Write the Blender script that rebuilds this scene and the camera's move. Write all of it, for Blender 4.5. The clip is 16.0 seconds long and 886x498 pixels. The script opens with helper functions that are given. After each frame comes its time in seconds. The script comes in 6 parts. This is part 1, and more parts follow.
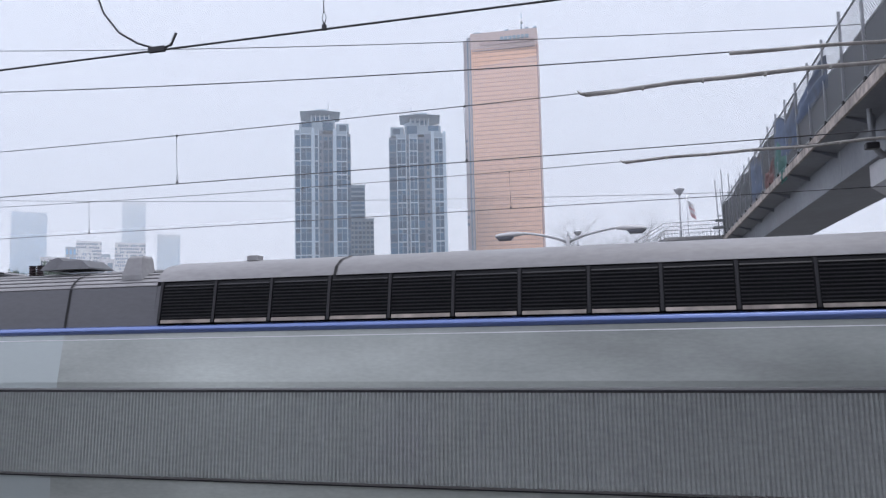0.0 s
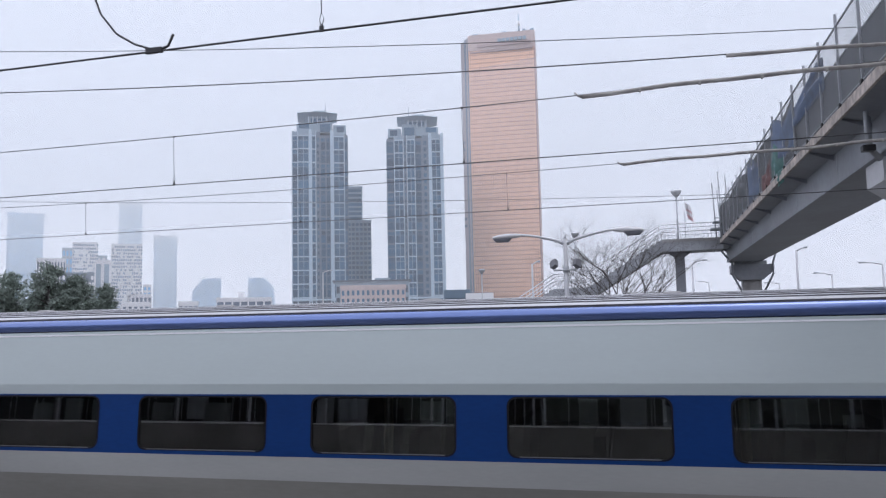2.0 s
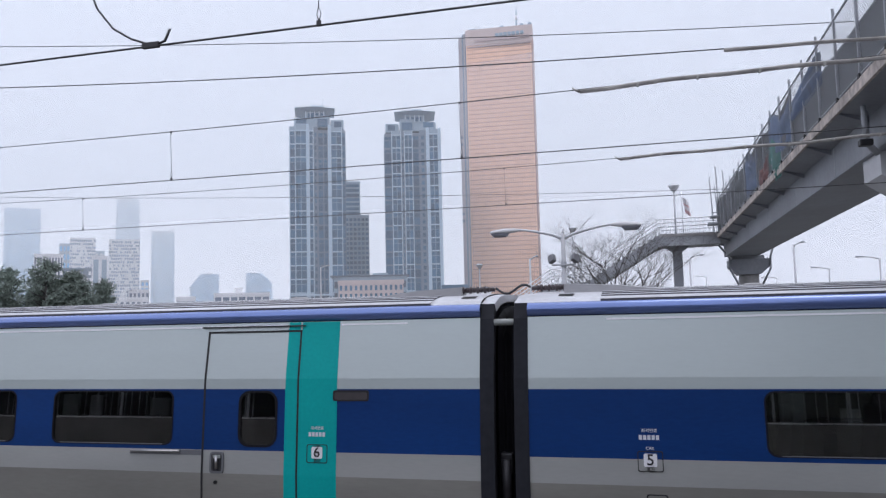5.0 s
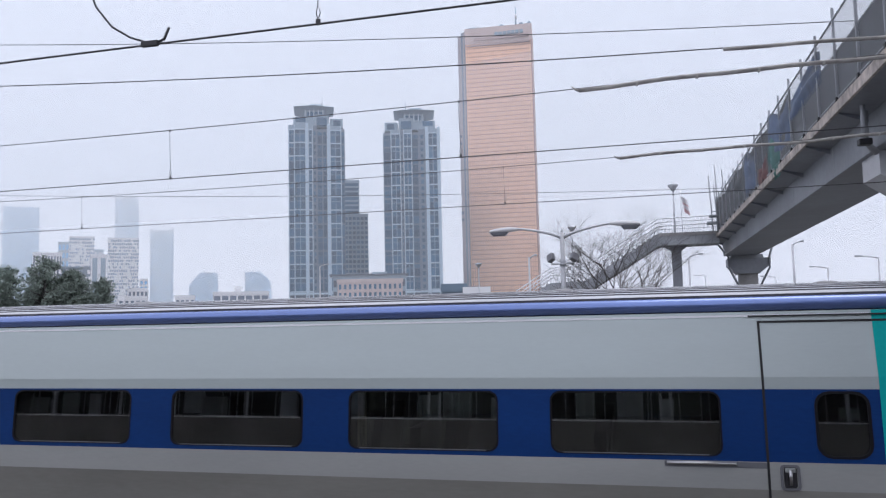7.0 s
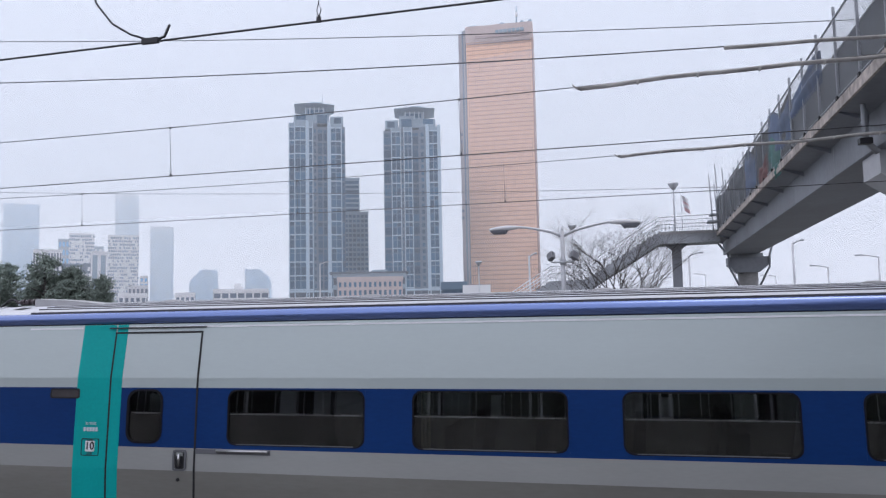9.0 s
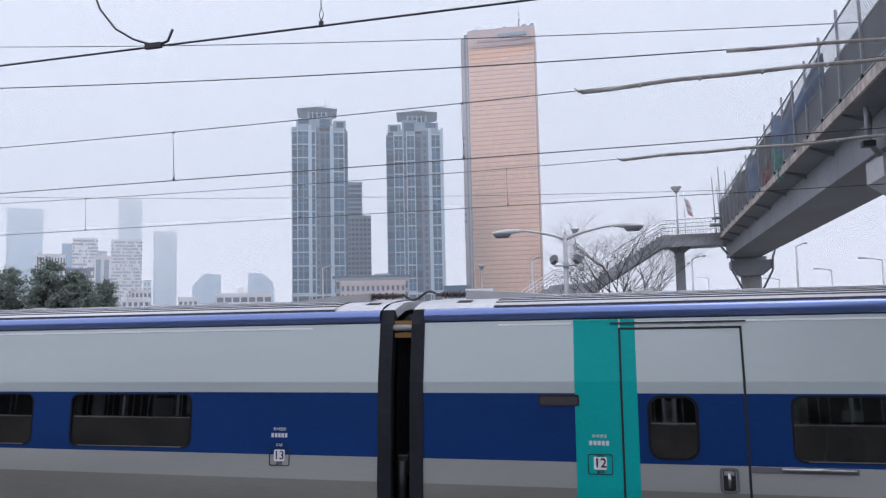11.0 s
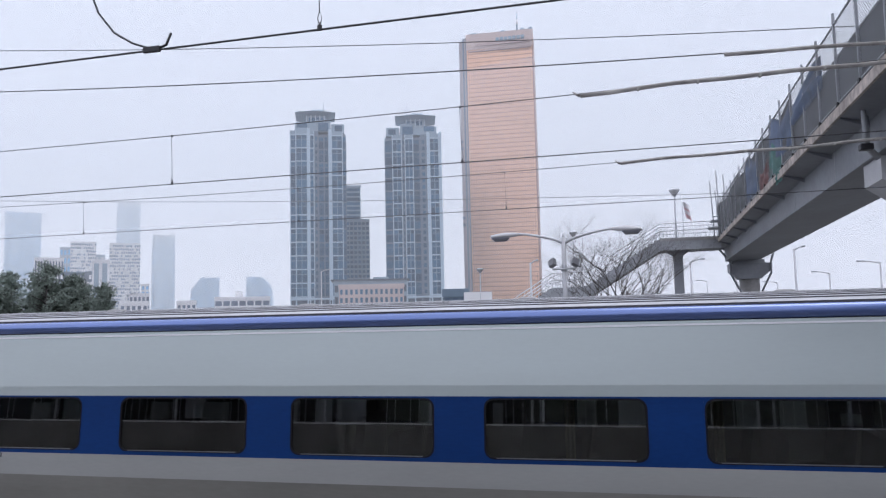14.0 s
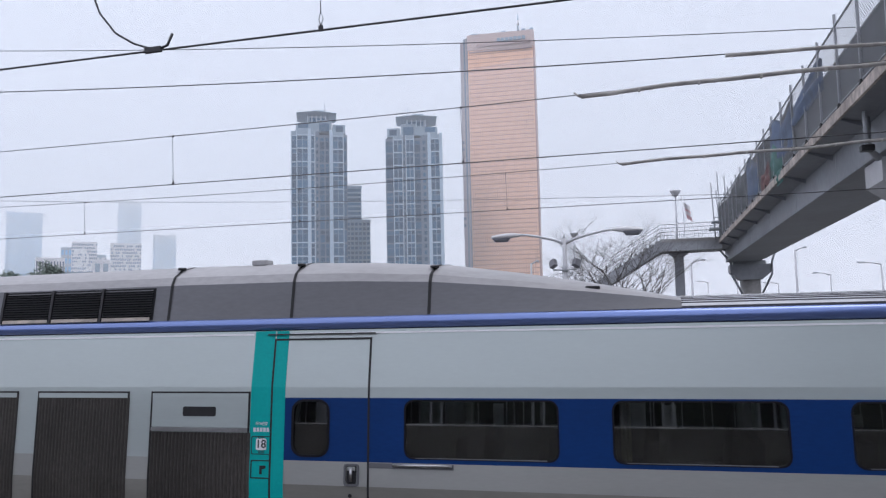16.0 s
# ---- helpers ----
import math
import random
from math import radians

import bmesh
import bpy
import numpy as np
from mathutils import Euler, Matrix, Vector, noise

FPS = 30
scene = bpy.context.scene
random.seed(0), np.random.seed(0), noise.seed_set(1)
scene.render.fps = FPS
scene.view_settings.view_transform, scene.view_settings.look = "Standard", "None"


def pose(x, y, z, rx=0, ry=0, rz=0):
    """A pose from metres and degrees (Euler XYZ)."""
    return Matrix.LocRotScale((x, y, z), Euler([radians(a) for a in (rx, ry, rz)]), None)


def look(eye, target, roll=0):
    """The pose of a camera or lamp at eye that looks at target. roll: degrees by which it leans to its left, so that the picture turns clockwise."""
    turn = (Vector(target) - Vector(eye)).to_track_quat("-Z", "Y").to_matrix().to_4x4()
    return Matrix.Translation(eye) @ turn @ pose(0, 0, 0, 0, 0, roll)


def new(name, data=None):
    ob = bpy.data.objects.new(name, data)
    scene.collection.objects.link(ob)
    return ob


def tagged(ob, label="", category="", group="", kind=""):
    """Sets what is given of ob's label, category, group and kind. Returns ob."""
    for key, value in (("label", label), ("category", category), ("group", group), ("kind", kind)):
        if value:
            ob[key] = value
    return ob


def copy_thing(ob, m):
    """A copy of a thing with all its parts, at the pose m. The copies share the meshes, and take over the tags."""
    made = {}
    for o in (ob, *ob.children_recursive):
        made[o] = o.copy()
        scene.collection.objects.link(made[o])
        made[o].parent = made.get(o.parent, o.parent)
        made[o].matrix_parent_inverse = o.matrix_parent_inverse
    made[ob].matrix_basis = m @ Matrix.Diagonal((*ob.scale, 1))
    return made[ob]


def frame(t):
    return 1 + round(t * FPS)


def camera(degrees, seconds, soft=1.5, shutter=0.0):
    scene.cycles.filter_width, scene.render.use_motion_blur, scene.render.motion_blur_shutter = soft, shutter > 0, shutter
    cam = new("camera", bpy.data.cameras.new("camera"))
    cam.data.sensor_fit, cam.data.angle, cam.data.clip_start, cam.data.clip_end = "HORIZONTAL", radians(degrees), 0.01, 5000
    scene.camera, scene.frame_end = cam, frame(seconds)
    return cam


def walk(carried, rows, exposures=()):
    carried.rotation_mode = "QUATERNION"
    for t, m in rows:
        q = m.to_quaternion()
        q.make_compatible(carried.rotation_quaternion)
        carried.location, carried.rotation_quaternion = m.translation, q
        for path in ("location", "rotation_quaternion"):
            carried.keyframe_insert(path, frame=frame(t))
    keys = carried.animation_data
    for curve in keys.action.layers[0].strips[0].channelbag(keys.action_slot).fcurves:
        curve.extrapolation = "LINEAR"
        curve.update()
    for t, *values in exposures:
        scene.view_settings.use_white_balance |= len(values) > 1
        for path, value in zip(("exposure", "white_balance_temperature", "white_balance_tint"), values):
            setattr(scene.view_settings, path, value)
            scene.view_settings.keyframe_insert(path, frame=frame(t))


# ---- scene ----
# Camera: held by hand at one spot, 3.15 m above the rails. X runs along the tracks, Y away from the camera.
cam = camera(59.43, 16.0, soft=1.3)
EYE = (0.0, 0.0, 3.15)
TURNS = [  # seconds, turn to its left, tilt up, roll
    (0, 14.774, 5.367, -1.294),
    (0.5, 14.641, 5.351, -1.291),
    (1, 14.553, 5.355, -1.286),
    (1.5, 14.542, 5.406, -1.285),
    (2, 14.563, 5.479, -1.239),
    (2.5, 14.614, 5.532, -1.248),
    (3, 14.627, 5.500, -1.222),
    (3.5, 14.587, 5.391, -1.241),
    (4, 14.496, 5.267, -1.303),
    (6.5, 14.363, 5.033, -1.323),
    (7, 14.347, 5.021, -1.286),
    (7.5, 14.312, 4.988, -1.184),
    (8, 14.306, 4.927, -1.208),
    (8.5, 14.297, 4.879, -1.136),
    (9, 14.358, 4.875, -1.134),
    (11.5, 14.569, 5.230, -1.234),
    (12, 14.553, 5.282, -1.243),
    (12.5, 14.502, 5.311, -1.177),
    (13, 14.493, 5.348, -1.269),
    (13.5, 14.455, 5.363, -1.216),
    (14, 14.438, 5.404, -1.289),
    (14.5, 14.455, 5.426, -1.377),
    (15, 14.508, 5.449, -1.418),
    (15.5, 14.511, 5.464, -1.368),
    (16, 14.498, 5.451, -1.210),
]
walk(cam, [(t, pose(*EYE, 90 + up, 0, turn) @ pose(0, 0, 0, 0, 0, roll)) for t, turn, up, roll in TURNS])

# World: a bright overcast sky with a weak, very soft sun
world = bpy.data.worlds.new("overcast")
scene.world = world
world.use_nodes = True
wn = world.node_tree.nodes
sky = wn.new("ShaderNodeTexSky")
sky.sky_type, sky.sun_disc = "NISHITA", False
sky.sun_elevation, sky.sun_rotation = radians(74), radians(55)
sky.air_density, sky.dust_density = 1.0, 6.0
dim = wn.new("ShaderNodeMix")
dim.data_type, dim.blend_type = "RGBA", "MIX"
dim.inputs[0].default_value = 0.985
dim.inputs[7].default_value = (0.96, 0.985, 1.17, 1)
world.node_tree.links.new(sky.outputs[0], dim.inputs[6])
world.node_tree.links.new(dim.outputs[2], wn["Background"].inputs[0])
wn["Background"].inputs[1].default_value = 1.0

sun_data = bpy.data.lights.new("sun", "SUN")
sun_data.energy, sun_data.angle, sun_data.color = 0.5, radians(30), (1.0, 0.97, 0.93)
sun = new("sun", sun_data)
sun.matrix_world = look((0, 0, 60), (-14, -10, 0))
scene.view_settings.exposure = 0.0


# ---------------------------------------------------------------- materials
def mat(name, colour, rough=0.6, metal=0.0, coat=0.0, grain=0.0, scale=8.0, dirt=0.0, dirt_scale=0.7, bump=0.0, spread=0.0, spec=0.5, stretch=(1, 1, 1)):
    """A principled material with fine grain, larger stains, bump, and some spread from object to object."""
    m = bpy.data.materials.new(name)
    m.use_nodes = True
    nt = m.node_tree
    b = nt.nodes["Principled BSDF"]
    b.inputs["Roughness"].default_value, b.inputs["Metallic"].default_value = rough, metal
    b.inputs["Coat Weight"].default_value, b.inputs["Coat Roughness"].default_value = coat, 0.06
    b.inputs["Specular IOR Level"].default_value = spec
    b.inputs["Base Color"].default_value = (*colour, 1)
    co = nt.nodes.new("ShaderNodeTexCoord")
    mp = nt.nodes.new("ShaderNodeMapping")
    mp.inputs["Scale"].default_value = stretch
    nt.links.new(co.outputs["Object"], mp.inputs[0])
    last = None

    def layer(sc, amount, detail, src):
        n = nt.nodes.new("ShaderNodeTexNoise")
        n.inputs["Scale"].default_value, n.inputs["Detail"].default_value = sc, detail
        nt.links.new(mp.outputs[0], n.inputs["Vector"])
        r = nt.nodes.new("ShaderNodeMapRange")
        r.inputs[1].default_value, r.inputs[2].default_value = 0.3, 0.7
        r.inputs[3].default_value, r.inputs[4].default_value = 1 - amount, 1 + amount * 0.6
        nt.links.new(n.outputs["Fac"], r.inputs[0])
        mx = nt.nodes.new("ShaderNodeMix")
        mx.data_type, mx.blend_type = "RGBA", "MULTIPLY"
        mx.inputs[0].default_value = 1
        if src is None:
            mx.inputs[6].default_value = (*colour, 1)
        else:
            nt.links.new(src, mx.inputs[6])
        nt.links.new(r.outputs[0], mx.inputs[7])
        return mx.outputs[2], n.outputs["Fac"]

    fac = None
    if dirt:
        last, fac = layer(dirt_scale, dirt, 5, last)
        rr = nt.nodes.new("ShaderNodeMapRange")
        rr.inputs[3].default_value, rr.inputs[4].default_value = max(0.02, rough - 0.12), min(1, rough + 0.12)
        nt.links.new(fac, rr.inputs[0])
        nt.links.new(rr.outputs[0], b.inputs["Roughness"])
    if grain:
        last, fac = layer(scale, grain, 6, last)
    if spread:
        oi = nt.nodes.new("ShaderNodeObjectInfo")
        r = nt.nodes.new("ShaderNodeMapRange")
        r.inputs[3].default_value, r.inputs[4].default_value = 1 - spread, 1 + spread
        nt.links.new(oi.outputs["Random"], r.inputs[0])
        mx = nt.nodes.new("ShaderNodeMix")
        mx.data_type, mx.blend_type = "RGBA", "MULTIPLY"
        mx.inputs[0].default_value = 1
        mx.inputs[6].default_value = (*colour, 1)
        if last is not None:
            nt.links.new(last, mx.inputs[6])
        nt.links.new(r.outputs[0], mx.inputs[7])
        last = mx.outputs[2]
    if last is not None:
        nt.links.new(last, b.inputs["Base Color"])
    if bump and fac is not None:
        bp = nt.nodes.new("ShaderNodeBump")
        bp.inputs["Strength"].default_value, bp.inputs["Distance"].default_value = bump, 0.02
        nt.links.new(fac, bp.inputs["Height"])
        nt.links.new(bp.outputs[0], b.inputs["Normal"])
    return m


def glass(name, tint, rough=0.02, ior=2.1):
    """A tinted pane: mirror-like by the viewing angle, dark and clear behind."""
    m = bpy.data.materials.new(name)
    m.use_nodes = True
    nt = m.node_tree
    nt.nodes.remove(nt.nodes["Principled BSDF"])
    tr, gl, mx, fr = (nt.nodes.new("ShaderNode" + k) for k in ("BsdfTransparent", "BsdfGlossy", "MixShader", "Fresnel"))
    tr.inputs[0].default_value = (*tint, 1)
    gl.inputs["Roughness"].default_value = rough
    fr.inputs[0].default_value = ior
    nt.links.new(fr.outputs[0], mx.inputs[0])
    nt.links.new(tr.outputs[0], mx.inputs[1])
    nt.links.new(gl.outputs[0], mx.inputs[2])
    nt.links.new(mx.outputs[0], nt.nodes["Material Output"].inputs[0])
    return m


PAINT = mat("silver_white_paint", (0.51, 0.575, 0.57), 0.42, metal=0.45, coat=0.2, grain=0.02, scale=30, dirt=0.06, dirt_scale=0.9, stretch=(0.35, 1, 1.6))
# silver paint again, darkened for the weaker light below the windows
SHADEPAINT = mat("shaded_silver_paint", (0.415, 0.425, 0.41), 0.5, metal=0.3, coat=0.1, grain=0.03, scale=30, dirt=0.10, dirt_scale=0.9, stretch=(0.35, 1, 1.6))
# brownish dust plus the shade of the lowest side, both in the colour
DUSTYSHADE = mat("dusty_shaded_paint", (0.29, 0.285, 0.26), 0.5, metal=0.3, grain=0.05, scale=25, dirt=0.2, dirt_scale=0.8, stretch=(0.3, 1, 1.6))
SOILED = mat("soiled_white_paint", (0.50, 0.54, 0.51), 0.42, metal=0.4, coat=0.2, grain=0.08, scale=25, dirt=0.55, dirt_scale=0.4, stretch=(0.5, 1, 1.8))
BLUE = mat("deep_blue_paint", (0.003, 0.040, 0.18), 0.5, spec=0.2, grain=0.08, scale=30, dirt=0.15, dirt_scale=0.8, stretch=(0.4, 1, 1.5))
TRIMBLUE = mat("blue_gutter_paint", (0.16, 0.24, 0.54), 0.24, metal=0.55, coat=1.0, grain=0.06, scale=30, dirt=0.12, stretch=(0.2, 1, 1))
RED = mat("red_paint", (0.74, 0.010, 0.026), 0.5, spec=0.2, grain=0.06, scale=30, dirt=0.1)
TEAL = mat("teal_paint", (0.0, 0.42, 0.40), 0.5, spec=0.2, grain=0.06, scale=30, dirt=0.1)
GREYPANEL = mat("dark_grey_panel", (0.16, 0.165, 0.18), 0.5, grain=0.08, scale=25, dirt=0.18, dirt_scale=0.6, stretch=(0.4, 1, 1.5))
ROOFGREY = mat("light_grey_roof", (0.36, 0.36, 0.37), 0.55, grain=0.1, scale=20, dirt=0.25, dirt_scale=0.6, stretch=(0.4, 1, 1))
RIBROOF = mat("ribbed_roof_grey", (0.60, 0.62, 0.66), 0.5, grain=0.1, scale=20, dirt=0.3, dirt_scale=0.6, stretch=(0.3, 1, 1))
ROOFEND = mat("white_roof_end", (0.62, 0.64, 0.68), 0.5, grain=0.1, scale=15, dirt=0.2)
RUBBER = mat("black_rubber", (0.010, 0.0105, 0.013), 0.6, grain=0.2, scale=20, dirt=0.3, spec=0.2)
GREYRUBBER = mat("dark_grey_rim", (0.028, 0.030, 0.037), 0.7, spec=0.15, grain=0.15, scale=15, dirt=0.3)
GRILLESLAT = mat("grey_louvre_slat", (0.055, 0.056, 0.062), 0.35, metal=0.4, dirt=0.3)
YELLOW = mat("orange_brown_plate", (0.30, 0.15, 0.04), 0.5, grain=0.15)
SEAM = mat("dark_seam", (0.018, 0.018, 0.02), 0.7)
SLOTGREY = mat("grey_brown_recess", (0.060, 0.052, 0.055), 0.7, grain=0.2)
# near-black colour that stands for the shade inside openings
OPENSHADE = mat("painted_opening_shade", (0.012, 0.013, 0.016), 0.8, grain=0.2)
LOUVRE = mat("louvre_steel", (0.355, 0.38, 0.37), 0.5, metal=0.1, grain=0.12, scale=20, dirt=0.2, dirt_scale=0.5, stretch=(0.4, 1, 1))
DARKLOUVRE = mat("sooty_louvre", (0.075, 0.068, 0.062), 0.55, metal=0.2, grain=0.2, scale=20, dirt=0.45, dirt_scale=0.7)
SLAT = mat("black_slat", (0.022, 0.022, 0.026), 0.5, metal=0.1, grain=0.2, dirt=0.3)
CHROME = mat("brushed_steel", (0.55, 0.55, 0.56), 0.3, metal=1.0, grain=0.1, scale=40)
WHITESIGN = mat("white_vinyl", (0.90, 0.91, 0.93), 0.4)
NAVY = mat("navy_print", (0.012, 0.018, 0.05), 0.5)
SIGNBLUE = mat("dark_blue_print", (0.03, 0.06, 0.22), 0.5)
SIGNRED = mat("red_print", (0.6, 0.03, 0.05), 0.5)
SIGNBLACK = mat("black_print", (0.02, 0.02, 0.025), 0.5)
PALETEXT = mat("pale_print", (0.68, 0.72, 0.78), 0.5)
DARKROOF = mat("dark_roof", (0.085, 0.085, 0.095), 0.9, grain=0.2, dirt=0.3)
WINDOW = glass("tinted_train_glass", (0.45, 0.47, 0.45), ior=2.6)
CURTAIN = mat("beige_curtain", (0.78, 0.66, 0.50), 0.9, grain=0.15, scale=30)
SEATMAT = mat("dark_seat_cloth", (0.068, 0.061, 0.068), 0.9, grain=0.2)
LINING = mat("grey_cabin_lining", (0.270, 0.257, 0.243), 0.8, grain=0.1)
CERAMIC = mat("brown_insulator", (0.06, 0.045, 0.05), 0.3)
CABLE = mat("dark_cable", (0.04, 0.04, 0.045), 0.6)
WIRE = mat("weathered_copper", (0.05, 0.05, 0.055), 0.6, metal=0.3)
SHEATH = mat("grey_insulating_sheath", (0.37, 0.355, 0.335), 0.6, grain=0.25, scale=9, dirt=0.4, dirt_scale=2.5)
STEELGREY = mat("grey_painted_steel", (0.37, 0.39, 0.415), 0.55, grain=0.1, scale=6, dirt=0.25, dirt_scale=0.6)
GIRDER = mat("blue_grey_girder_paint", (0.235, 0.25, 0.275), 0.5, grain=0.1, scale=6, dirt=0.25, dirt_scale=0.4)
CONCRETE = mat("weathered_concrete", (0.36, 0.355, 0.35), 0.85, grain=0.15, scale=7, dirt=0.3, dirt_scale=0.5, bump=0.2)
RUSTEDGE = mat("rust_stained_edge", (0.50, 0.445, 0.40), 0.8, grain=0.4, scale=5, dirt=0.4, dirt_scale=1.2)
RAILPAINT = mat("pale_rail_paint", (0.80, 0.81, 0.83), 0.5, grain=0.05, dirt=0.1)
POLEGREY = mat("galvanised_pole", (0.56, 0.575, 0.60), 0.5, metal=0.2, grain=0.1, dirt=0.2)
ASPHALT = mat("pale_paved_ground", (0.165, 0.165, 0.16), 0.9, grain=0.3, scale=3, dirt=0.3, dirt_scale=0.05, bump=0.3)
BALLAST = mat("ballast_stone", (0.11, 0.10, 0.095), 0.95, grain=0.5, scale=18, dirt=0.3, dirt_scale=0.4, bump=0.8)
SLEEPER = mat("concrete_sleeper", (0.33, 0.32, 0.30), 0.9, grain=0.2, dirt=0.3)
RAILSTEEL = mat("worn_rail_steel", (0.28, 0.22, 0.19), 0.4, metal=0.8, grain=0.2)
BARK = mat("grey_bark", (0.085, 0.078, 0.075), 0.9, grain=0.3, scale=10)


# ---------------------------------------------------------------- mesh helpers
def part(name, bm, material, parent=None, label=""):
    me = bpy.data.meshes.new(name)
    bm.to_mesh(me)
    bm.free()
    me.materials.append(material)
    ob = new(name, me)
    if parent is not None:
        ob.parent = parent
    if label:
        ob["label"] = label
    return ob


def share(name, src, parent, m=None, label=""):
    """Another piece on the same mesh."""
    ob = new(name, src.data)
    ob.parent = parent
    if m is not None:
        ob.matrix_basis = m
    if label:
        ob["label"] = label
    return ob


def root(name, label, category, group="", kind=""):
    return tagged(new(name), label, category, group, kind)


def box(bm, x0, x1, y0, y1, z0, z1, bevel=0.0):
    v = [bm.verts.new((x, y, z)) for z in (z0, z1) for y in (y0, y1) for x in (x0, x1)]
    f = [bm.faces.new([v[i] for i in q]) for q in ((0, 2, 3, 1), (4, 5, 7, 6), (0, 1, 5, 4), (2, 6, 7, 3), (0, 4, 6, 2), (1, 3, 7, 5))]
    if bevel:
        es = list({e for q in f for e in q.edges})
        bmesh.ops.bevel(bm, geom=es, offset=bevel, segments=2, profile=0.5, affect="EDGES")
    return bm


def one_box(*a, **k):
    return box(bmesh.new(), *a, **k)


def tube(bm, pts, r0, r1=None, n=8):
    """A round bar along points, tapered from r0 to r1."""
    r1 = r0 if r1 is None else r1
    pts = [Vector(p) for p in pts]
    rings = []
    for i, p in enumerate(pts):
        d = (pts[min(i + 1, len(pts) - 1)] - pts[max(i - 1, 0)]).normalized()
        a = d.orthogonal().normalized() if i == 0 else (a - d * a.dot(d)).normalized()
        b = d.cross(a)
        r = r0 + (r1 - r0) * i / max(1, len(pts) - 1)
        rings.append([bm.verts.new(p + r * (math.cos(q) * a + math.sin(q) * b)) for q in (2 * math.pi * j / n for j in range(n))])
    for p, q in zip(rings, rings[1:]):
        for j in range(n):
            f = bm.faces.new((p[j], p[(j + 1) % n], q[(j + 1) % n], q[j]))
            f.smooth = n > 4
    bm.faces.new(rings[0][::-1])
    bm.faces.new(rings[-1])
    return bm


def one_tube(*a, **k):
    return tube(bmesh.new(), *a, **k)


def loft(bm, sections, close=False, caps=False):
    """Skin over a row of point lists of equal length."""
    rows = [[bm.verts.new(p) for p in s] for s in sections]
    n = len(rows[0])
    for a, b in zip(rows, rows[1:]):
        for j in range(n if close else n - 1):
            k = (j + 1) % n
            bm.faces.new((a[j], b[j], b[k], a[k]))
    if caps:
        bm.faces.new(rows[0])
        bm.faces.new(rows[-1][::-1])
    return bm


def prism(bm, outline, z0, z1):
    """An upright prism over a plan outline of (x, y)."""
    return loft(bm, [[(x, y, z0) for x, y in outline], [(x, y, z1) for x, y in outline]], close=True, caps=True)


def smooth(ob, angle=35):
    for p in ob.data.polygons:
        p.use_smooth = True
    ob.data.set_sharp_from_angle(angle=radians(angle))
    return ob


def lettering(name, body, size, material, parent, m, align="CENTER"):
    c = bpy.data.curves.new(name, "FONT")
    c.body, c.size, c.align_x, c.align_y = body, size, align, "CENTER"
    c.extrude, c.offset = 0.001, 0.010 * size
    c.materials.append(material)
    ob = new(name, c)
    ob.parent = parent
    ob.matrix_basis = m
    return ob


# ---------------------------------------------------------------- the train
# Car space: x along the train, 0 at the coupling ahead; y = 0 on the track's middle, the seen side at -y; z from the rail.
TRACK_Y = 9.34


def half(z):
    """Half the body's width at a height: upright skirt, slightly leaning waist, more leaning shoulder."""
    if z < 1.45:
        return 1.468
    if z < 2.5:
        return 1.468 - (z - 1.45) * 0.067
    return 1.397 - (z - 2.5) * 0.176


def side_sheet(bm, x0, x1, z0, z1, side=-1, inset=0.0):
    zs = [z0] + [z for z in (1.45, 2.5) if z0 < z < z1] + [z1]
    loft(bm, [[(x, side * (half(z) - inset), z) for z in zs] for x in ((x0, x1) if side < 0 else (x1, x0))])
    return bm


def rounded(x0, x1, z0, z1, r, n=4):
    pts = []
    for cx, cz, a0 in ((x1 - r, z1 - r, 0), (x0 + r, z1 - r, 90), (x0 + r, z0 + r, 180), (x1 - r, z0 + r, 270)):
        pts += [(cx + r * math.cos(radians(a0 + 90 * i / n)), cz + r * math.sin(radians(a0 + 90 * i / n))) for i in range(n + 1)]
    return pts


def dense(outline):
    """The outline with extra points where it crosses the body's creases."""
    pts = []
    for (xa, za), (xb, zb) in zip(outline, outline[1:] + outline[:1]):
        pts.append((xa, za))
        for zc in sorted((1.45, 2.5), reverse=zb < za):
            if min(za, zb) < zc < max(za, zb):
                pts.append((xa + (xb - xa) * (zc - za) / (zb - za), zc))
    return pts


def side_plate(bm, outline, out=0.004, thick=0.02, side=-1):
    """A plate of an (x, z) outline that lies on the body's side."""
    outline = dense(outline)
    return loft(bm, [[(x, side * (half(z) + o), z) for x, z in outline] for o in (out, out - thick)], close=True, caps=True)


def side_ring(bm, outer, inner, out=0.004, thick=0.03, side=-1):
    outer, inner = dense(outer), dense(inner)
    rows = [[(x, side * (half(z) + o), z) for x, z in ring] for ring, o in ((outer, out - thick), (outer, out), (inner, out), (inner, out - thick))]
    return loft(bm, rows, close=True)


def gutter_profile(zc=3.205, r=0.078):
    pts = []
    for i in range(11):
        a = radians(-85 + 185 * i / 10)
        pts.append((1.235 + (3.205 - zc) * 0.2 + 0.085 * math.cos(a), zc + r * math.sin(a)))
    return pts


def gutter(bm, x0, x1, side=-1, zc=3.205, r=0.078):
    loft(bm, [[(x, side * w, z) for w, z in gutter_profile(zc, r)] for x in (x0, x1)])
    for f in bm.faces:
        f.smooth = True
    return bm


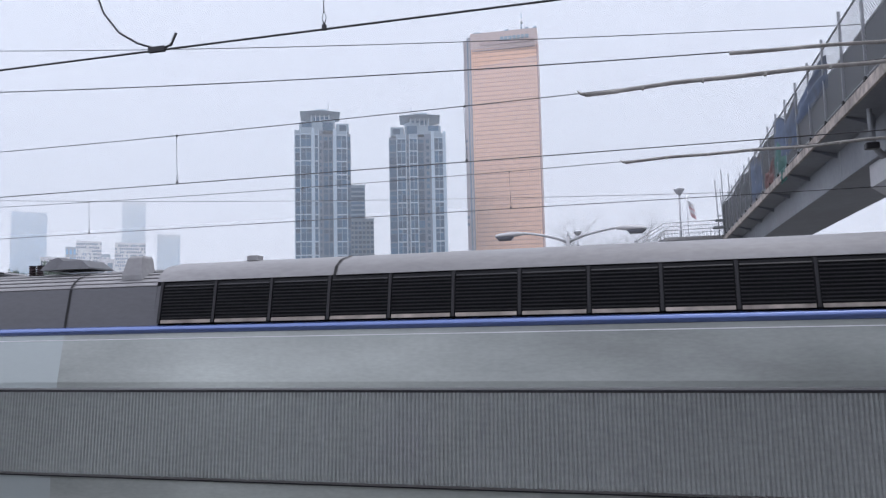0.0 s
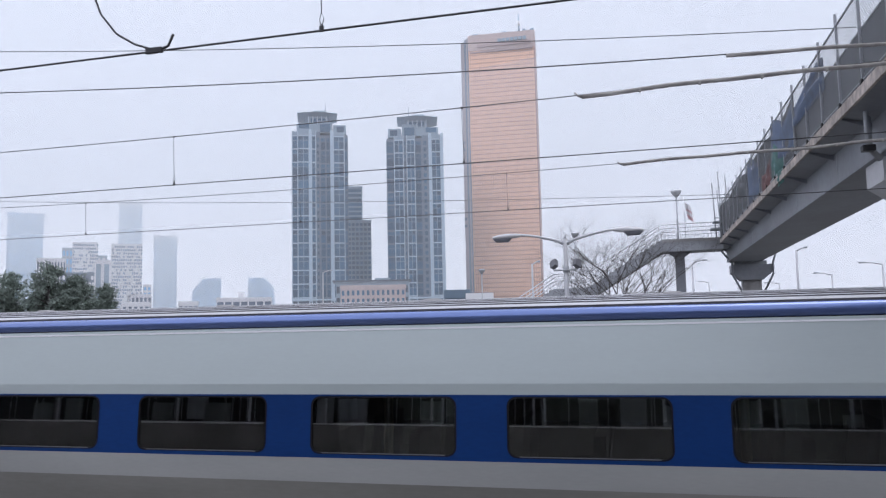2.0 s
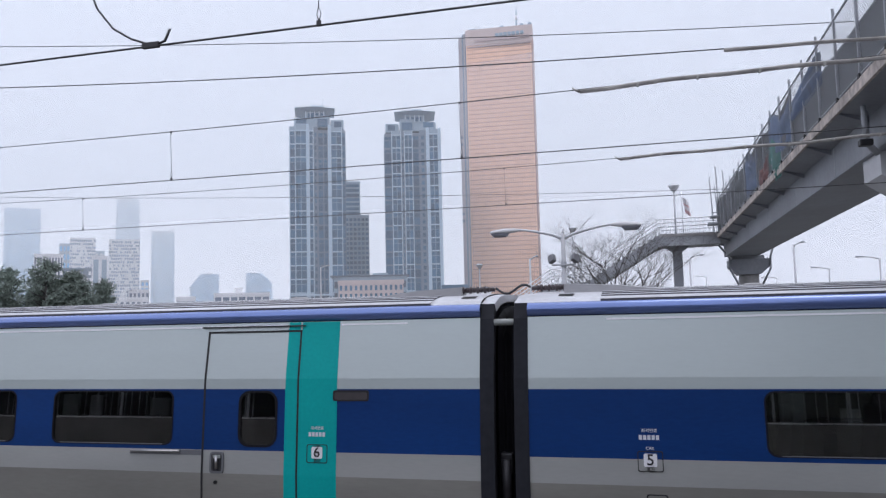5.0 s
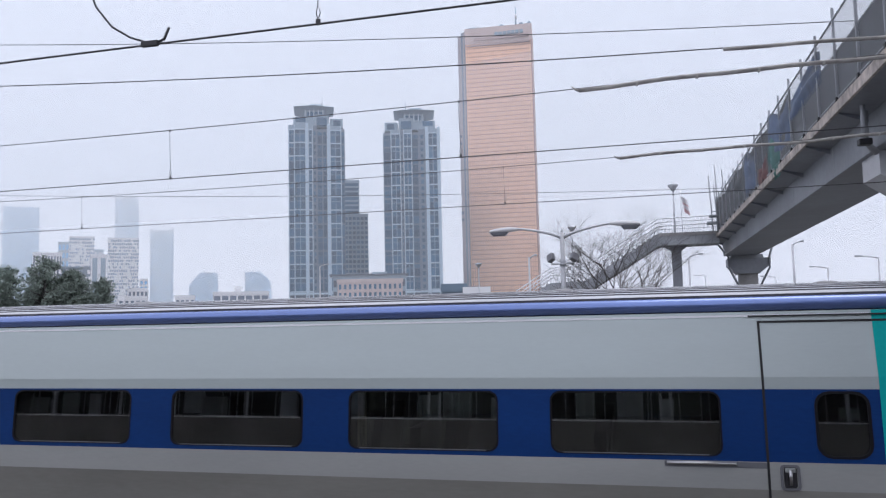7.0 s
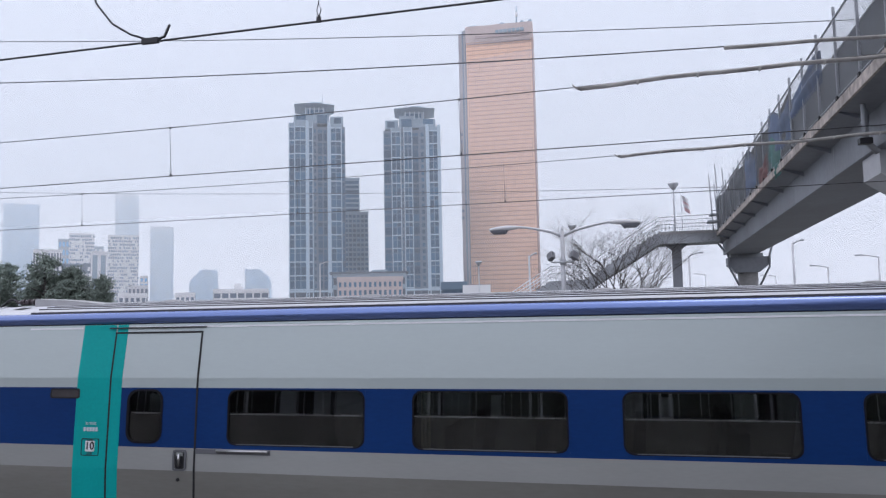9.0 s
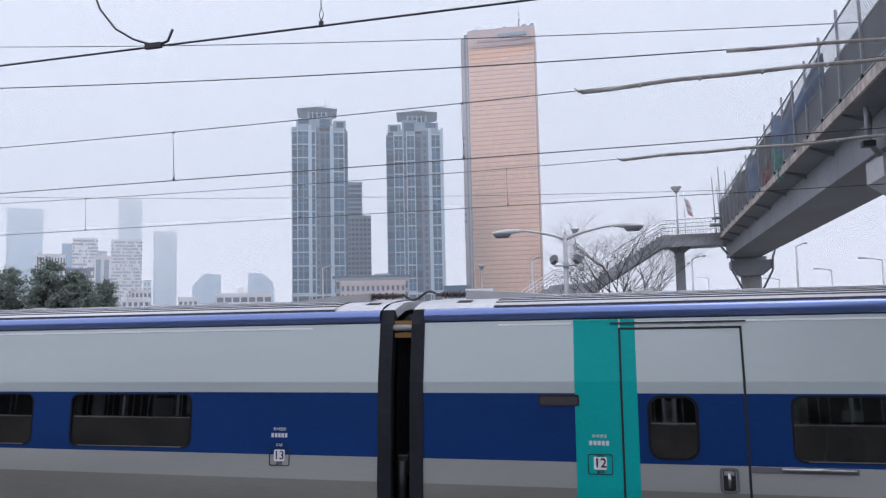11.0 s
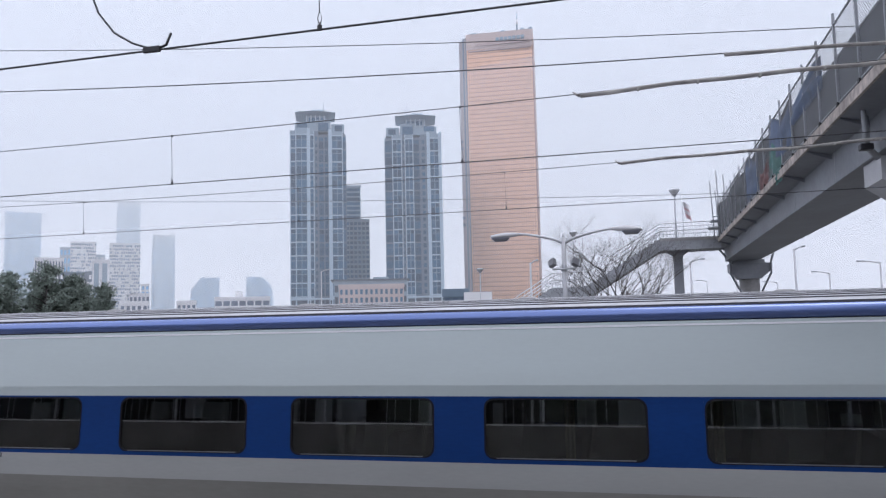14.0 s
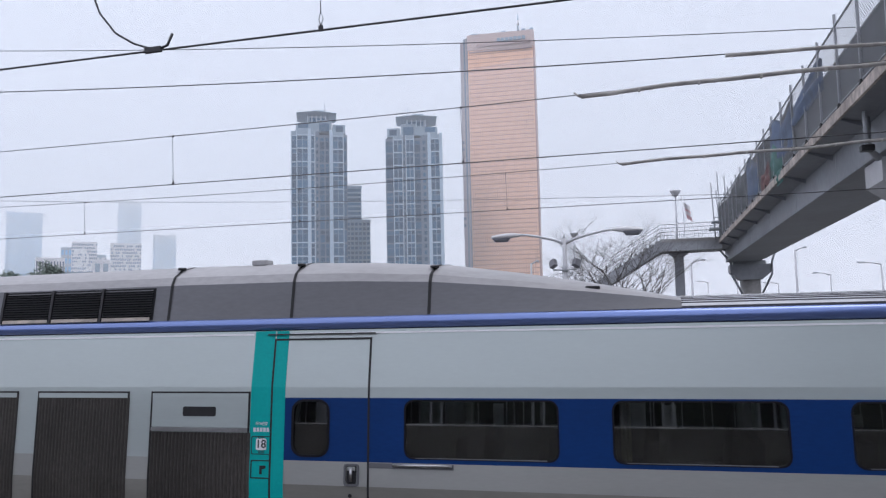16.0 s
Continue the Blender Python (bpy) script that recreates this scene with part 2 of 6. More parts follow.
def trailer_roof_profile(ribbed):
    """The roof's outline from one gutter over the top to the other."""
    def top(w):
        return 3.275 + 0.145 * (1 - (w / 1.262) ** 2) ** 0.62 if w < 1.262 else 3.275
    ws, w = [], 1.262
    pts = [(1.262, 3.275)]
    if not ribbed:
        pts += [(1.262 - 0.0901 * i, top(1.262 - 0.0901 * i)) for i in range(1, 15)]
        one = pts
    else:
        w = 1.20
        while w > 0.06:
            pts += [(w, top(w)), (w - 0.012, top(w) + 0.028), (w - 0.050, top(w - 0.05) + 0.028), (w - 0.062, top(w - 0.062))]
            w -= 0.118
        one = pts
    return [(-a, z) for a, z in one] + [(a, z) for a, z in reversed(one)]


def strip_roof(bm, x0, x1, profile):
    return loft(bm, [[(x, y, z) for y, z in profile] for x in (x1, x0)])


def ribbed_roof(car, a, b):
    """A dark roof sheet with pale lengthwise ribs standing on it."""
    def z(w):
        return 3.275 + 0.145 * max(0.0, 1 - (w / 1.262) ** 2) ** 0.62
    base = part("roof_sheet", strip_roof(bmesh.new(), a, b, [(y, q - 0.012) for y, q in trailer_roof_profile(False)]), DARKROOF, car, "dark ribbed roof")
    w, pitch = 1.250, 0.135
    while w > 0.2:
        for s in (-1, 1):
            xs = (b, a) if s < 0 else (a, b)
            part("roof_rib", loft(bmesh.new(), [[(x, s * q, zz) for q, zz in ((w - 0.008, z(w) + 0.015), (w - 0.03, z(w - 0.03) + 0.016), (w - pitch + 0.004, z(w - pitch) + 0.001))] for x in xs]), RIBROOF, base)
            part("roof_groove", loft(bmesh.new(), [[(x, s * q, zz) for q, zz in ((w, z(w) - 0.008), (w - 0.001, z(w) + 0.014), (w - 0.009, z(w) + 0.015))] for x in xs]), DARKROOF, base)
        w -= pitch


def window_wall(bm, x0, x1, z0, z1, zw0, zw1, holes, side=-1, inset=0.0):
    """The waist band with a hole for each window."""
    edges = [x0]
    for a, b in sorted(holes):
        side_sheet(bm, edges[-1], a, z0, z1, side, inset)
        side_sheet(bm, a, b, z0, zw0, side, inset)
        side_sheet(bm, a, b, zw1, z1, side, inset)
        edges.append(b)
    side_sheet(bm, edges[-1], x1, z0, z1, side, inset)
    return bm


BAND0, BAND1, WIN0, WIN1 = 1.705, 2.385, 1.752, 2.362


def fittings(car, x0, x1, windows, band, door, door_glass, stripe, stripe_mat, mirrored):
    """All that a passenger car's walls hold, on both sides; the far one simpler."""
    holes = windows + [door_glass]
    far = windows
    for sd in (-1, 1):
        part("lower_flank", side_sheet(bmesh.new(), x0, x1, 1.45, BAND0, sd), SHADEPAINT, car)
        part("skirt", side_sheet(bmesh.new(), x0, x1, 0.45, 1.45, sd), DUSTYSHADE, car, "dusty grey skirt, darkened for shade")
        part("shoulder_panel", side_sheet(bmesh.new(), x0, x1, BAND1, 3.13, sd), PAINT, car)
    for a, b in ((x0, band[0]), (band[1], x1)):
        if b - a > 0.01:
            part("waist_panel", side_sheet(bmesh.new(), a, b, BAND0, BAND1), PAINT, car)
    for x, flip in ((x0, 1), (x1, -1)):
        prof = [(half(z), z) for z in (0.45, 1.45, 2.5, 3.13, 3.28)]
        ring = [(x, y, z) for y, z in prof] + [(x, -y, z) for y, z in reversed(prof)]
        bm = bmesh.new()
        bm.faces.new([bm.verts.new(p) for p in ring[::flip]])
        part("end_wall", bm, GREYRUBBER, car)
    part("waist_band", window_wall(bmesh.new(), band[0], band[1], BAND0, BAND1, WIN0, WIN1, holes), BLUE, car, "deep blue painted waist band")
    part("waist_band", window_wall(bmesh.new(), x0, x1, BAND0, BAND1, WIN0, WIN1, far, 1), BLUE, car, "deep blue painted waist band")
    # inner lining with a floor and a ceiling
    bm = window_wall(bmesh.new(), x0 + 0.02, x1 - 0.02, 0.9, 2.9, WIN0, WIN1, holes, -1, 0.06)
    window_wall(bm, x0 + 0.02, x1 - 0.02, 0.9, 2.9, WIN0, WIN1, far, 1, 0.06)
    box(bm, x0 + 0.02, x1 - 0.02, -1.4, 1.4, 0.85, 0.9)
    box(bm, x0 + 0.02, x1 - 0.02, -1.26, 1.26, 2.9, 2.94)
    part("cabin_lining", bm, LINING, car)
    for a, b in windows:
        zi = 0.5 * (WIN0 + WIN1)
        frame_ob = part("window_frame", side_ring(bmesh.new(), [(x, z) for x, z in rounded(a - 0.006, b + 0.006, WIN0 - 0.006, WIN1 + 0.006, 0.10)], rounded(a + 0.012, b - 0.012, WIN0 + 0.012, WIN1 - 0.012, 0.09), 0.004, 0.04), RUBBER, car)
        part("window_pane", side_plate(bmesh.new(), rounded(a - 0.01, b + 0.01, WIN0, WIN1, 0.09), -0.012, 0.006), WINDOW, car)
        part("pane_trim", side_plate(bmesh.new(), [(a + 0.12, WIN0 + 0.004), (b - 0.12, WIN0 + 0.004), (b - 0.12, WIN0 + 0.014), (a + 0.12, WIN0 + 0.011)], 0.008, 0.006), GREYPANEL, frame_ob)
    for i in (1, 3, 4):
        a, b = windows[i]
        c = a + 0.07 if i != 3 else (a + b) / 2
        part("curtain", loft(bmesh.new(), [[(c + 0.02 * j, -half(z) + 0.075 + 0.015 * (j % 2), z) for j in range(6)] for z in (WIN0, WIN1)]), CURTAIN, car, "beige gathered curtain")
    for a, b in far:
        part("window_pane", side_plate(bmesh.new(), rounded(a - 0.01, b + 0.01, WIN0, WIN1, 0.09), -0.012, 0.006, 1), WINDOW, car)
    for a, b, r in [(p, q, 0.098) for p, q in windows] + [(*door_glass, 0.128)]:
        part("waist_corner", side_ring(bmesh.new(), rounded(a - 0.012, b + 0.012, WIN0 - 0.012, WIN1 + 0.012, 0.002), rounded(a - 0.004, b + 0.004, WIN0 - 0.004, WIN1 + 0.004, r), 0.002, 0.012), BLUE, car)
    # seats: a row of high backs on either side of the aisle
    first, last = min(a for a, b in windows), max(b for a, b in windows)
    seat = None
    n = int((last - first) / 0.97)
    for i in range(n):
        for y in (-0.80, 0.80):
            m = pose(first + 0.3 + i * 0.97, y, 0.9)
            if seat is None:
                bm = one_box(-0.22, 0.26, -0.46, 0.46, 0.02, 0.44)
                loft(bm, [[(dx + k, yy, z) for dx, yy in ((-0.06, -0.46), (0.06, -0.46), (0.06, 0.46), (-0.06, 0.46))] for z, k in ((0.4, 0.2), (0.85, 0.27), (1.05, 0.28))], close=True, caps=True)
                seat = part("seat", bm, SEATMAT, car)
                seat.matrix_basis = m
            else:
                share("seat", seat, car, m)
    # door, its seam, rail and handle
    d0, d1 = door
    leaf = part("door", side_ring(bmesh.new(), [(d0 - 0.011, 1.0), (d1 + 0.011, 1.0), (d1 + 0.011, 3.04), (d0 - 0.011, 3.04)], [(d0 + 0.011, 1.0), (d1 - 0.011, 1.0), (d1 - 0.011, 3.018), (d0 + 0.011, 3.018)], 0.006, 0.02), SEAM, car, "door with a black rubber seam")
    g0, g1 = door_glass
    part("door_frame", side_ring(bmesh.new(), rounded(g0 - 0.006, g1 + 0.006, WIN0 - 0.006, WIN1 + 0.006, 0.13), rounded(g0 + 0.02, g1 - 0.02, WIN0 + 0.02, WIN1 - 0.02, 0.11), 0.008, 0.05), RUBBER, leaf)
    part("door_pane", side_plate(bmesh.new(), rounded(g0, g1, WIN0, WIN1, 0.12), -0.012, 0.006), WINDOW, leaf)
    part("door_gutter", side_plate(bmesh.new(), [(d0 - 0.09, 3.081), (d1 + 0.05, 3.081), (d1 + 0.05, 3.095), (d0 - 0.09, 3.095)], 0.024, 0.024), SLAT, car)
    s = 1 if mirrored else -1
    e = d1 if mirrored else d0
    h0, h1 = sorted((e + s * 0.01, e + s * 0.93))
    rail = part("step_rail", side_plate(bmesh.new(), [(h0, 1.645), (h1, 1.645), (h1, 1.70), (h0, 1.70)], 0.006, 0.02), GREYPANEL, car)
    part("rail_bar", one_tube([(h0 + 0.02 + (0.0 if s < 0 else 0.25), -half(1.68) - 0.02, 1.685), (h1 - 0.02 - (0.25 if s < 0 else 0.0), -half(1.68) - 0.02, 1.685)], 0.018), CHROME, rail)
    q0, q1 = sorted((e - s * 0.10, e - s * 0.27))
    grab = part("door_handle", side_ring(bmesh.new(), rounded(q0, q1, 1.45, 1.685, 0.03, 2), rounded(q0 + 0.022, q1 - 0.022, 1.472, 1.663, 0.02, 2), 0.014, 0.03), GREYPANEL, leaf, "steel door handle in a recess")
    part("door_recess", side_plate(bmesh.new(), rounded(q0 + 0.03, q1 - 0.03, 1.47, 1.67, 0.02, 2), 0.005, 0.01), SLAT, leaf)
    part("handle_pull", one_tube([((q0 + q1) / 2, -half(1.6) - 0.018, 1.50), ((q0 + q1) / 2, -half(1.6) - 0.024, 1.64)], 0.016), CHROME, grab)
    part("handle_key", one_box((q0 + q1) / 2 - 0.045, (q0 + q1) / 2 + 0.045, -half(1.62) - 0.016, -half(1.62) - 0.002, 1.615, 1.655, bevel=0.004), LOUVRE, grab)
    part("door_lock", side_plate(bmesh.new(), rounded(q0 + 0.05, q0 + 0.09, 1.33, 1.37, 0.018, 2), 0.012, 0.02), SLAT, leaf)
    # coloured stripe beside the door, over waist and shoulder
    a, b = stripe
    for lo, hi in ((a, min(b, d0 - 0.009)), (max(a, d0 + 0.009), min(b, d1 - 0.009)), (max(a, d1 + 0.009), b)):
        if hi - lo > 0.03:
            part("stripe", side_plate(bmesh.new(), [(lo, 0.5), (hi, 0.5), (hi, 1.45), (hi, 2.5), (hi, 3.128), (lo, 3.128), (lo, 2.5), (lo, 1.45)], 0.0035, 0.006), stripe_mat, car)
    for lo, hi in ((x0 + 0.8, a - 0.02), (b + 0.02, x1 - 0.8)):
        if hi - lo > 0.2:
            part("shoulder_line", side_plate(bmesh.new(), [(lo, 3.081), (hi, 3.081), (hi, 3.101), (lo, 3.101)], 0.006, 0.010), WHITESIGN, car)


def ends(car, x0, x1, bellows_at, plates=False):
    """Rims round both ends, and the dark folds of the gangway behind."""
    prof = [(half(z) + 0.012, z) for z in (0.5, 1.45, 2.5, 3.12)] + [(1.22, 3.28), (0.9, 3.36), (0.4, 3.40)]
    ring = [(-w, z) for w, z in prof] + [(w, z) for w, z in reversed(prof)]
    inner = [(y * 0.93, 0.5 + (z - 0.5) * 0.97) for y, z in ring]
    for lo, hi in ((x1, x1 + 0.145), (x0 - 0.145, x0)):
        for i0, i1 in ((0, 5), (9, 14)):
            part("end_rim", loft(bmesh.new(), [[(x, y, z) for y, z in r[i0:i1]] for x, r in ((lo, inner), (lo, ring), (hi, ring), (hi, inner))]), GREYRUBBER, car, "dark rubber rim at the car's end")
        part("roof_flap", loft(bmesh.new(), [[(x, y, z) for y, z in r[4:10]] for x, r in ((lo, inner), (lo, ring), (hi, ring), (hi, inner))]), ROOFEND, car, "pale flap over the gap between cars")
    bm = bmesh.new()
    xs = [bellows_at - 0.12 + 0.04 * i for i in range(7)]
    loft(bm, [[(x, y * (0.90 if i % 2 else 0.86), 0.6 + (z - 0.6) * (0.95 if i % 2 else 0.92)) for y, z in ring] for i, x in enumerate(xs)])
    part("gangway_bellows", bm, RUBBER, car)
    part("coupling_bracket", one_box(bellows_at - 0.06, bellows_at + 0.06, -1.36, -1.2, 1.5, 1.72, bevel=0.015), SLAT, car)
    part("bracket_rod", one_tube([(bellows_at, -1.38, 1.2), (bellows_at, -1.36, 1.66)], 0.05), SLAT, car)
    for z in ((3.13, 3.0) if plates else ()):
        part("warning_plate", one_box(bellows_at - 0.10, bellows_at + 0.10, -1.26, -1.24, z - 0.028, z + 0.028), YELLOW, car, "small orange-brown plate")
    part("tension_bar", one_tube([(bellows_at - 0.13, -1.27, 3.08), (bellows_at + 0.13, -1.27, 3.08)], 0.035), LOUVRE, car)


def roof_gear(car, x, s):
    """The high-voltage cable's end on the roof: post insulators and a bowed cable over the gap."""
    box_ob = part("cable_box", loft(bmesh.new(), [[(x + s * d, y, z) for y, z in ((-0.72, 3.36), (-0.72, 3.36 + h), (-0.52, 3.37 + h), (-0.42, 3.38))] for d, h in ((1.5, 0.03), (0.9, 0.10), (0.35, 0.13))], close=True, caps=True), ROOFGREY, car)
    bm = one_tube([(x + s * 0.45, -0.62, 3.455), (x - s * 0.02, -0.62, 3.455)], 0.024)
    for i in range(9):
        d = 0.40 - 0.042 * i
        tube(bm, [(x + s * d, -0.62, 3.455), (x + s * (d - 0.026), -0.62, 3.455)], 0.042 if i % 2 else 0.032, n=12)
    part("insulator", bm, CERAMIC, car, "ribbed dark insulator")


def hatch(bm, a, b, w0, w1):
    def z(w):
        return 3.275 + 0.145 * (1 - (w / 1.262) ** 2) ** 0.62 + 0.006
    return loft(bm, [[(x, -w, z(w)) for w in (w0, w1)] for x in (b, a)])


TINTBLACK = mat("black_tinted_pane", (0.012, 0.013, 0.014), 0.04, coat=0.8)


def trailer(windows, door, door_glass, stripe, stripe_mat, mirrored, label):
    car = root("train_car", label, "train car", "cars of the train")
    x0, x1 = -18.40, -0.20
    fittings(car, x0, x1, windows, (x0, x1), door, door_glass, stripe, stripe_mat, mirrored)
    ribbed_roof(car, x0 + 0.75, x1 - 0.55)
    for a, b in ((x0, x0 + 0.76), (x1 - 0.56, x1)):
        end = part("roof_end", strip_roof(bmesh.new(), a, b, trailer_roof_profile(False)), ROOFEND, car, "pale smooth roof end")
        c = a + 0.30
        # flat dark patch on the roof, painted as a shaded opening
        part("roof_opening", hatch(bmesh.new(), c, c + 0.16, 1.06, 0.90), OPENSHADE, end)
    part("gutter", gutter(gutter(bmesh.new(), x0, x1), x0, x1, 1), TRIMBLUE, car, "rounded blue gutter rail")
    ends(car, x0, x1, -18.65, mirrored)
    roof_gear(car, x1 + 0.02, -1)
    roof_gear(car, x0 - 0.02, 1)
    bm = one_tube([(x0 - 0.05 - 0.05 * i, -0.62, 3.450 + 0.050 * math.sin(2 * math.pi * i / 8 + 0.4)) for i in range(9)], 0.014)
    part("roof_cable", bm, CABLE, car)
    knob = None
    for i in range(6):
        m = pose(-2.6 - 2.7 * i, -0.55, 3.40)
        if knob is None:
            knob = part("roof_vent", loft(bmesh.new(), [[(dx * k, dy * k, z) for dx, dy in ((-0.11, -0.07), (0.11, -0.07), (0.11, 0.07), (-0.11, 0.07))] for z, k in ((0, 1), (0.025, 0.9), (0.038, 0.6))], close=True, caps=True), ROOFGREY, car)
            knob.matrix_basis = m
        else:
            share("roof_vent", knob, car, m)
    return car


def on_side(x, z, out=0.008):
    """The pose of lettering on the seen side."""
    lean = math.degrees(math.atan(0.067 if 1.45 < z < 2.5 else 0.176 if z >= 2.5 else 0))
    return pose(x, -half(z) - out, z, 90 - lean, 0, 0)


def plate(name, x, z, w, h, material, car, out=0.007, r=0.015, label=""):
    return part(name, side_plate(bmesh.new(), rounded(x - w / 2, x + w / 2, z - h / 2, z + h / 2, r, 3), out, 0.012), material, car, label)


def bars(car, x, z, w, h, n, material):
    """Small writing that cannot be read."""
    for i in range(n):
        a = x - w / 2 + w * i / n
        part("small_print", side_plate(bmesh.new(), [(a, z - h / 2), (a + w / n * 0.75, z - h / 2), (a + w / n * 0.75, z + h / 2), (a, z + h / 2)], 0.007, 0.003), material, car)


def seat_sign(car, x, z, seats):
    """The seat-number heading with the range of seats below it."""
    lettering("seat_heading", "좌석번호", 0.041, PALETEXT, car, on_side(x, z + 0.035))
    if seats:
        lettering("seat_number", seats, 0.064, PALETEXT, car, on_side(x, z - 0.030))
    else:
        bars(car, x, z - 0.030, 0.20, 0.045, 5, PALETEXT)


def number_sign(car, x, z, number, on_stripe, ground):
    """The car's number on a white plate inside a thin rounded frame."""
    part("number_frame", side_ring(bmesh.new(), rounded(x - 0.12, x + 0.12, z - 0.10, z + 0.10, 0.02, 3), rounded(x - 0.112, x + 0.112, z - 0.092, z + 0.092, 0.018, 3), 0.007, 0.008), SEAM, car)
    plate("number_plate", x, z + 0.012, 0.125, 0.125, WHITESIGN, car, 0.008)
    lettering("car_number", str(number), 0.15 if number < 10 else 0.125, SIGNBLACK, car, on_side(x, z + 0.012, 0.012))
    lettering("car_word", "CAR", 0.040, SIGNBLACK if on_stripe else PALETEXT, car, on_side(x, z + (0.083 if on_stripe else 0.125)))
    lettering("car_word", "호차", 0.042, SIGNBLACK, car, on_side(x, z - 0.075))


def first_class_sign(car, x, z):
    plate("class_sign", x, z, 0.25, 0.20, WHITESIGN, car, 0.007, 0.03, "white first-class sign")
    lettering("class_word", "특실", 0.115, SIGNBLACK, car, on_side(x, z + 0.025, 0.012))
    lettering("class_word", "First Class", 0.040, SIGNBLACK, car, on_side(x, z - 0.065, 0.012))


WINDOWS_A = [(-5.390 - 2.155 * i, -3.775 - 2.155 * i) for i in range(6)]
DOOR_A, GLASS_A, STRIPE_A = (-3.379, -2.234), (-2.941, -2.480), (-2.386, -1.777)
WINDOWS_B = [(-14.825 + 2.155 * i, -13.210 + 2.155 * i) for i in range(6)]
DOOR_B, GLASS_B, STRIPE_B = (-16.366, -15.221), (-16.120, -15.659), (-16.823, -16.214)
# seat numbers as printed beside the door and at the plain end
DOOR_SEATS = {2: "9C←1A", 3: "12C←1A", 4: "11C←1A", 8: "14D←1A", 9: "15D←1A", 13: "1A→14D", 14: "1A→15D", 15: "1A→14D", 16: "1A→15D"}
END_SEATS = {1: "14D→1A", 3: "12C→1A", 4: "11C→1A", 7: "15D→1A", 9: "15D→1A", 10: "1A←15D", 14: "1A←15D", 15: "1A←14D", 16: "1A←15D", 17: "1A←14D", 18: "1A←14D"}


WORDS = {"red": "silver and blue passenger train car with a red door stripe", "teal": "silver and blue passenger train car with a teal door stripe"}
cars = {}
red_a = trailer(WINDOWS_A, DOOR_A, GLASS_A, STRIPE_A, RED, False, WORDS["red"])
teal_a = trailer(WINDOWS_A, DOOR_A, GLASS_A, STRIPE_A, TEAL, False, WORDS["teal"])
teal_b = trailer(WINDOWS_B, DOOR_B, GLASS_B, STRIPE_B, TEAL, True, WORDS["teal"])
for n in range(2, 18):
    first = {2: red_a, 5: teal_a, 10: teal_b}
    src = red_a if n < 5 else teal_a if n < 10 else teal_b
    cars[n] = first[n] if n in first else copy_thing(src, Matrix())
for n in range(2, 18):
    car, red, turned = cars[n], n < 5, n > 9
    door_x = -16.593 if turned else -1.997
    sign_x = -0.713 if n in (10, 14, 16) else -1.33 if turned else -17.23 if n not in (3, 7, 9) else -17.875
    ground = RED if red else TEAL
    seat_sign(car, door_x, 1.925, DOOR_SEATS.get(n))
    number_sign(car, door_x, 1.688, n, True, ground)
    slot = part("vent_slot", side_plate(bmesh.new(), rounded(*((-1.815, -1.42) if not turned else (-17.18, -16.785)), 2.262, 2.365, 0.02, 2), 0.005, 0.03), SLOTGREY, car, "recessed grey-brown vent slot")
    part("slot_edge", side_ring(bmesh.new(), rounded(*((-1.822, -1.413) if not turned else (-17.187, -16.778)), 2.255, 2.372, 0.022, 2), rounded(*((-1.805, -1.43) if not turned else (-17.17, -16.795)), 2.272, 2.350, 0.02, 2), 0.008, 0.012), SEAM, slot)
    seat_sign(car, sign_x, 1.945, END_SEATS.get(n))
    number_sign(car, sign_x, 1.685, n, False, SEAM)
    if n in (3, 7, 9, 10, 14, 16):
        na, nb = (-17.287, -16.666) if n < 10 else (-1.934, -1.313)
        slim = part("narrow_window", side_ring(bmesh.new(), rounded(na, nb, WIN0 - 0.01, WIN1 + 0.01, 0.10), rounded(na + 0.02, nb - 0.02, WIN0 + 0.01, WIN1 - 0.01, 0.09), 0.005, 0.01), RUBBER, car)
        part("narrow_pane", side_plate(bmesh.new(), rounded(na + 0.01, nb - 0.01, WIN0, WIN1, 0.09), 0.004, 0.003), TINTBLACK, slim)
    if red:
        first_class_sign(car, door_x, 2.20)
        if n < 4:
            first_class_sign(car, sign_x, 2.20)
    if not turned and n not in (3, 7, 9):
        part("service_hatch", side_ring(bmesh.new(), rounded(-17.28, -17.08, 1.12, 1.372, 0.02, 2), rounded(-17.268, -17.092, 1.132, 1.36, 0.02, 2), 0.004, 0.01), SEAM, car)



# The hump-roofed motor car behind each power car
def power_profile(h=1.0, top=0.0):
    pts = [(1.268, 3.27), (1.262, 3.29), (1.186, 3.70), (1.13, 3.80), (0.98, 3.89), (0.7, 3.955), (0.35, 3.985)]
    pts = [(w, 3.29 + (z - 3.29) * h) for w, z in pts]
    return [(-w, z) for w, z in pts] + [(w, z) for w, z in reversed(pts)]


def corrugated(bm, x0, x1, z0, z1, pitch=0.03, depth=0.012, out=0.004):
    xs, k, x = [], 0, x0
    while x < x1:
        xs += [(x, 0), (x + pitch * 0.3, 1), (x + pitch * 0.6, 1), (x + pitch * 0.9, 0)]
        x += pitch
    zs = [z0] + [z for z in (1.45,) if z0 < z < z1] + [z1]
    return loft(bm, [[(x, -half(z) - out - depth * k, z) for z in zs] for x, k in xs])


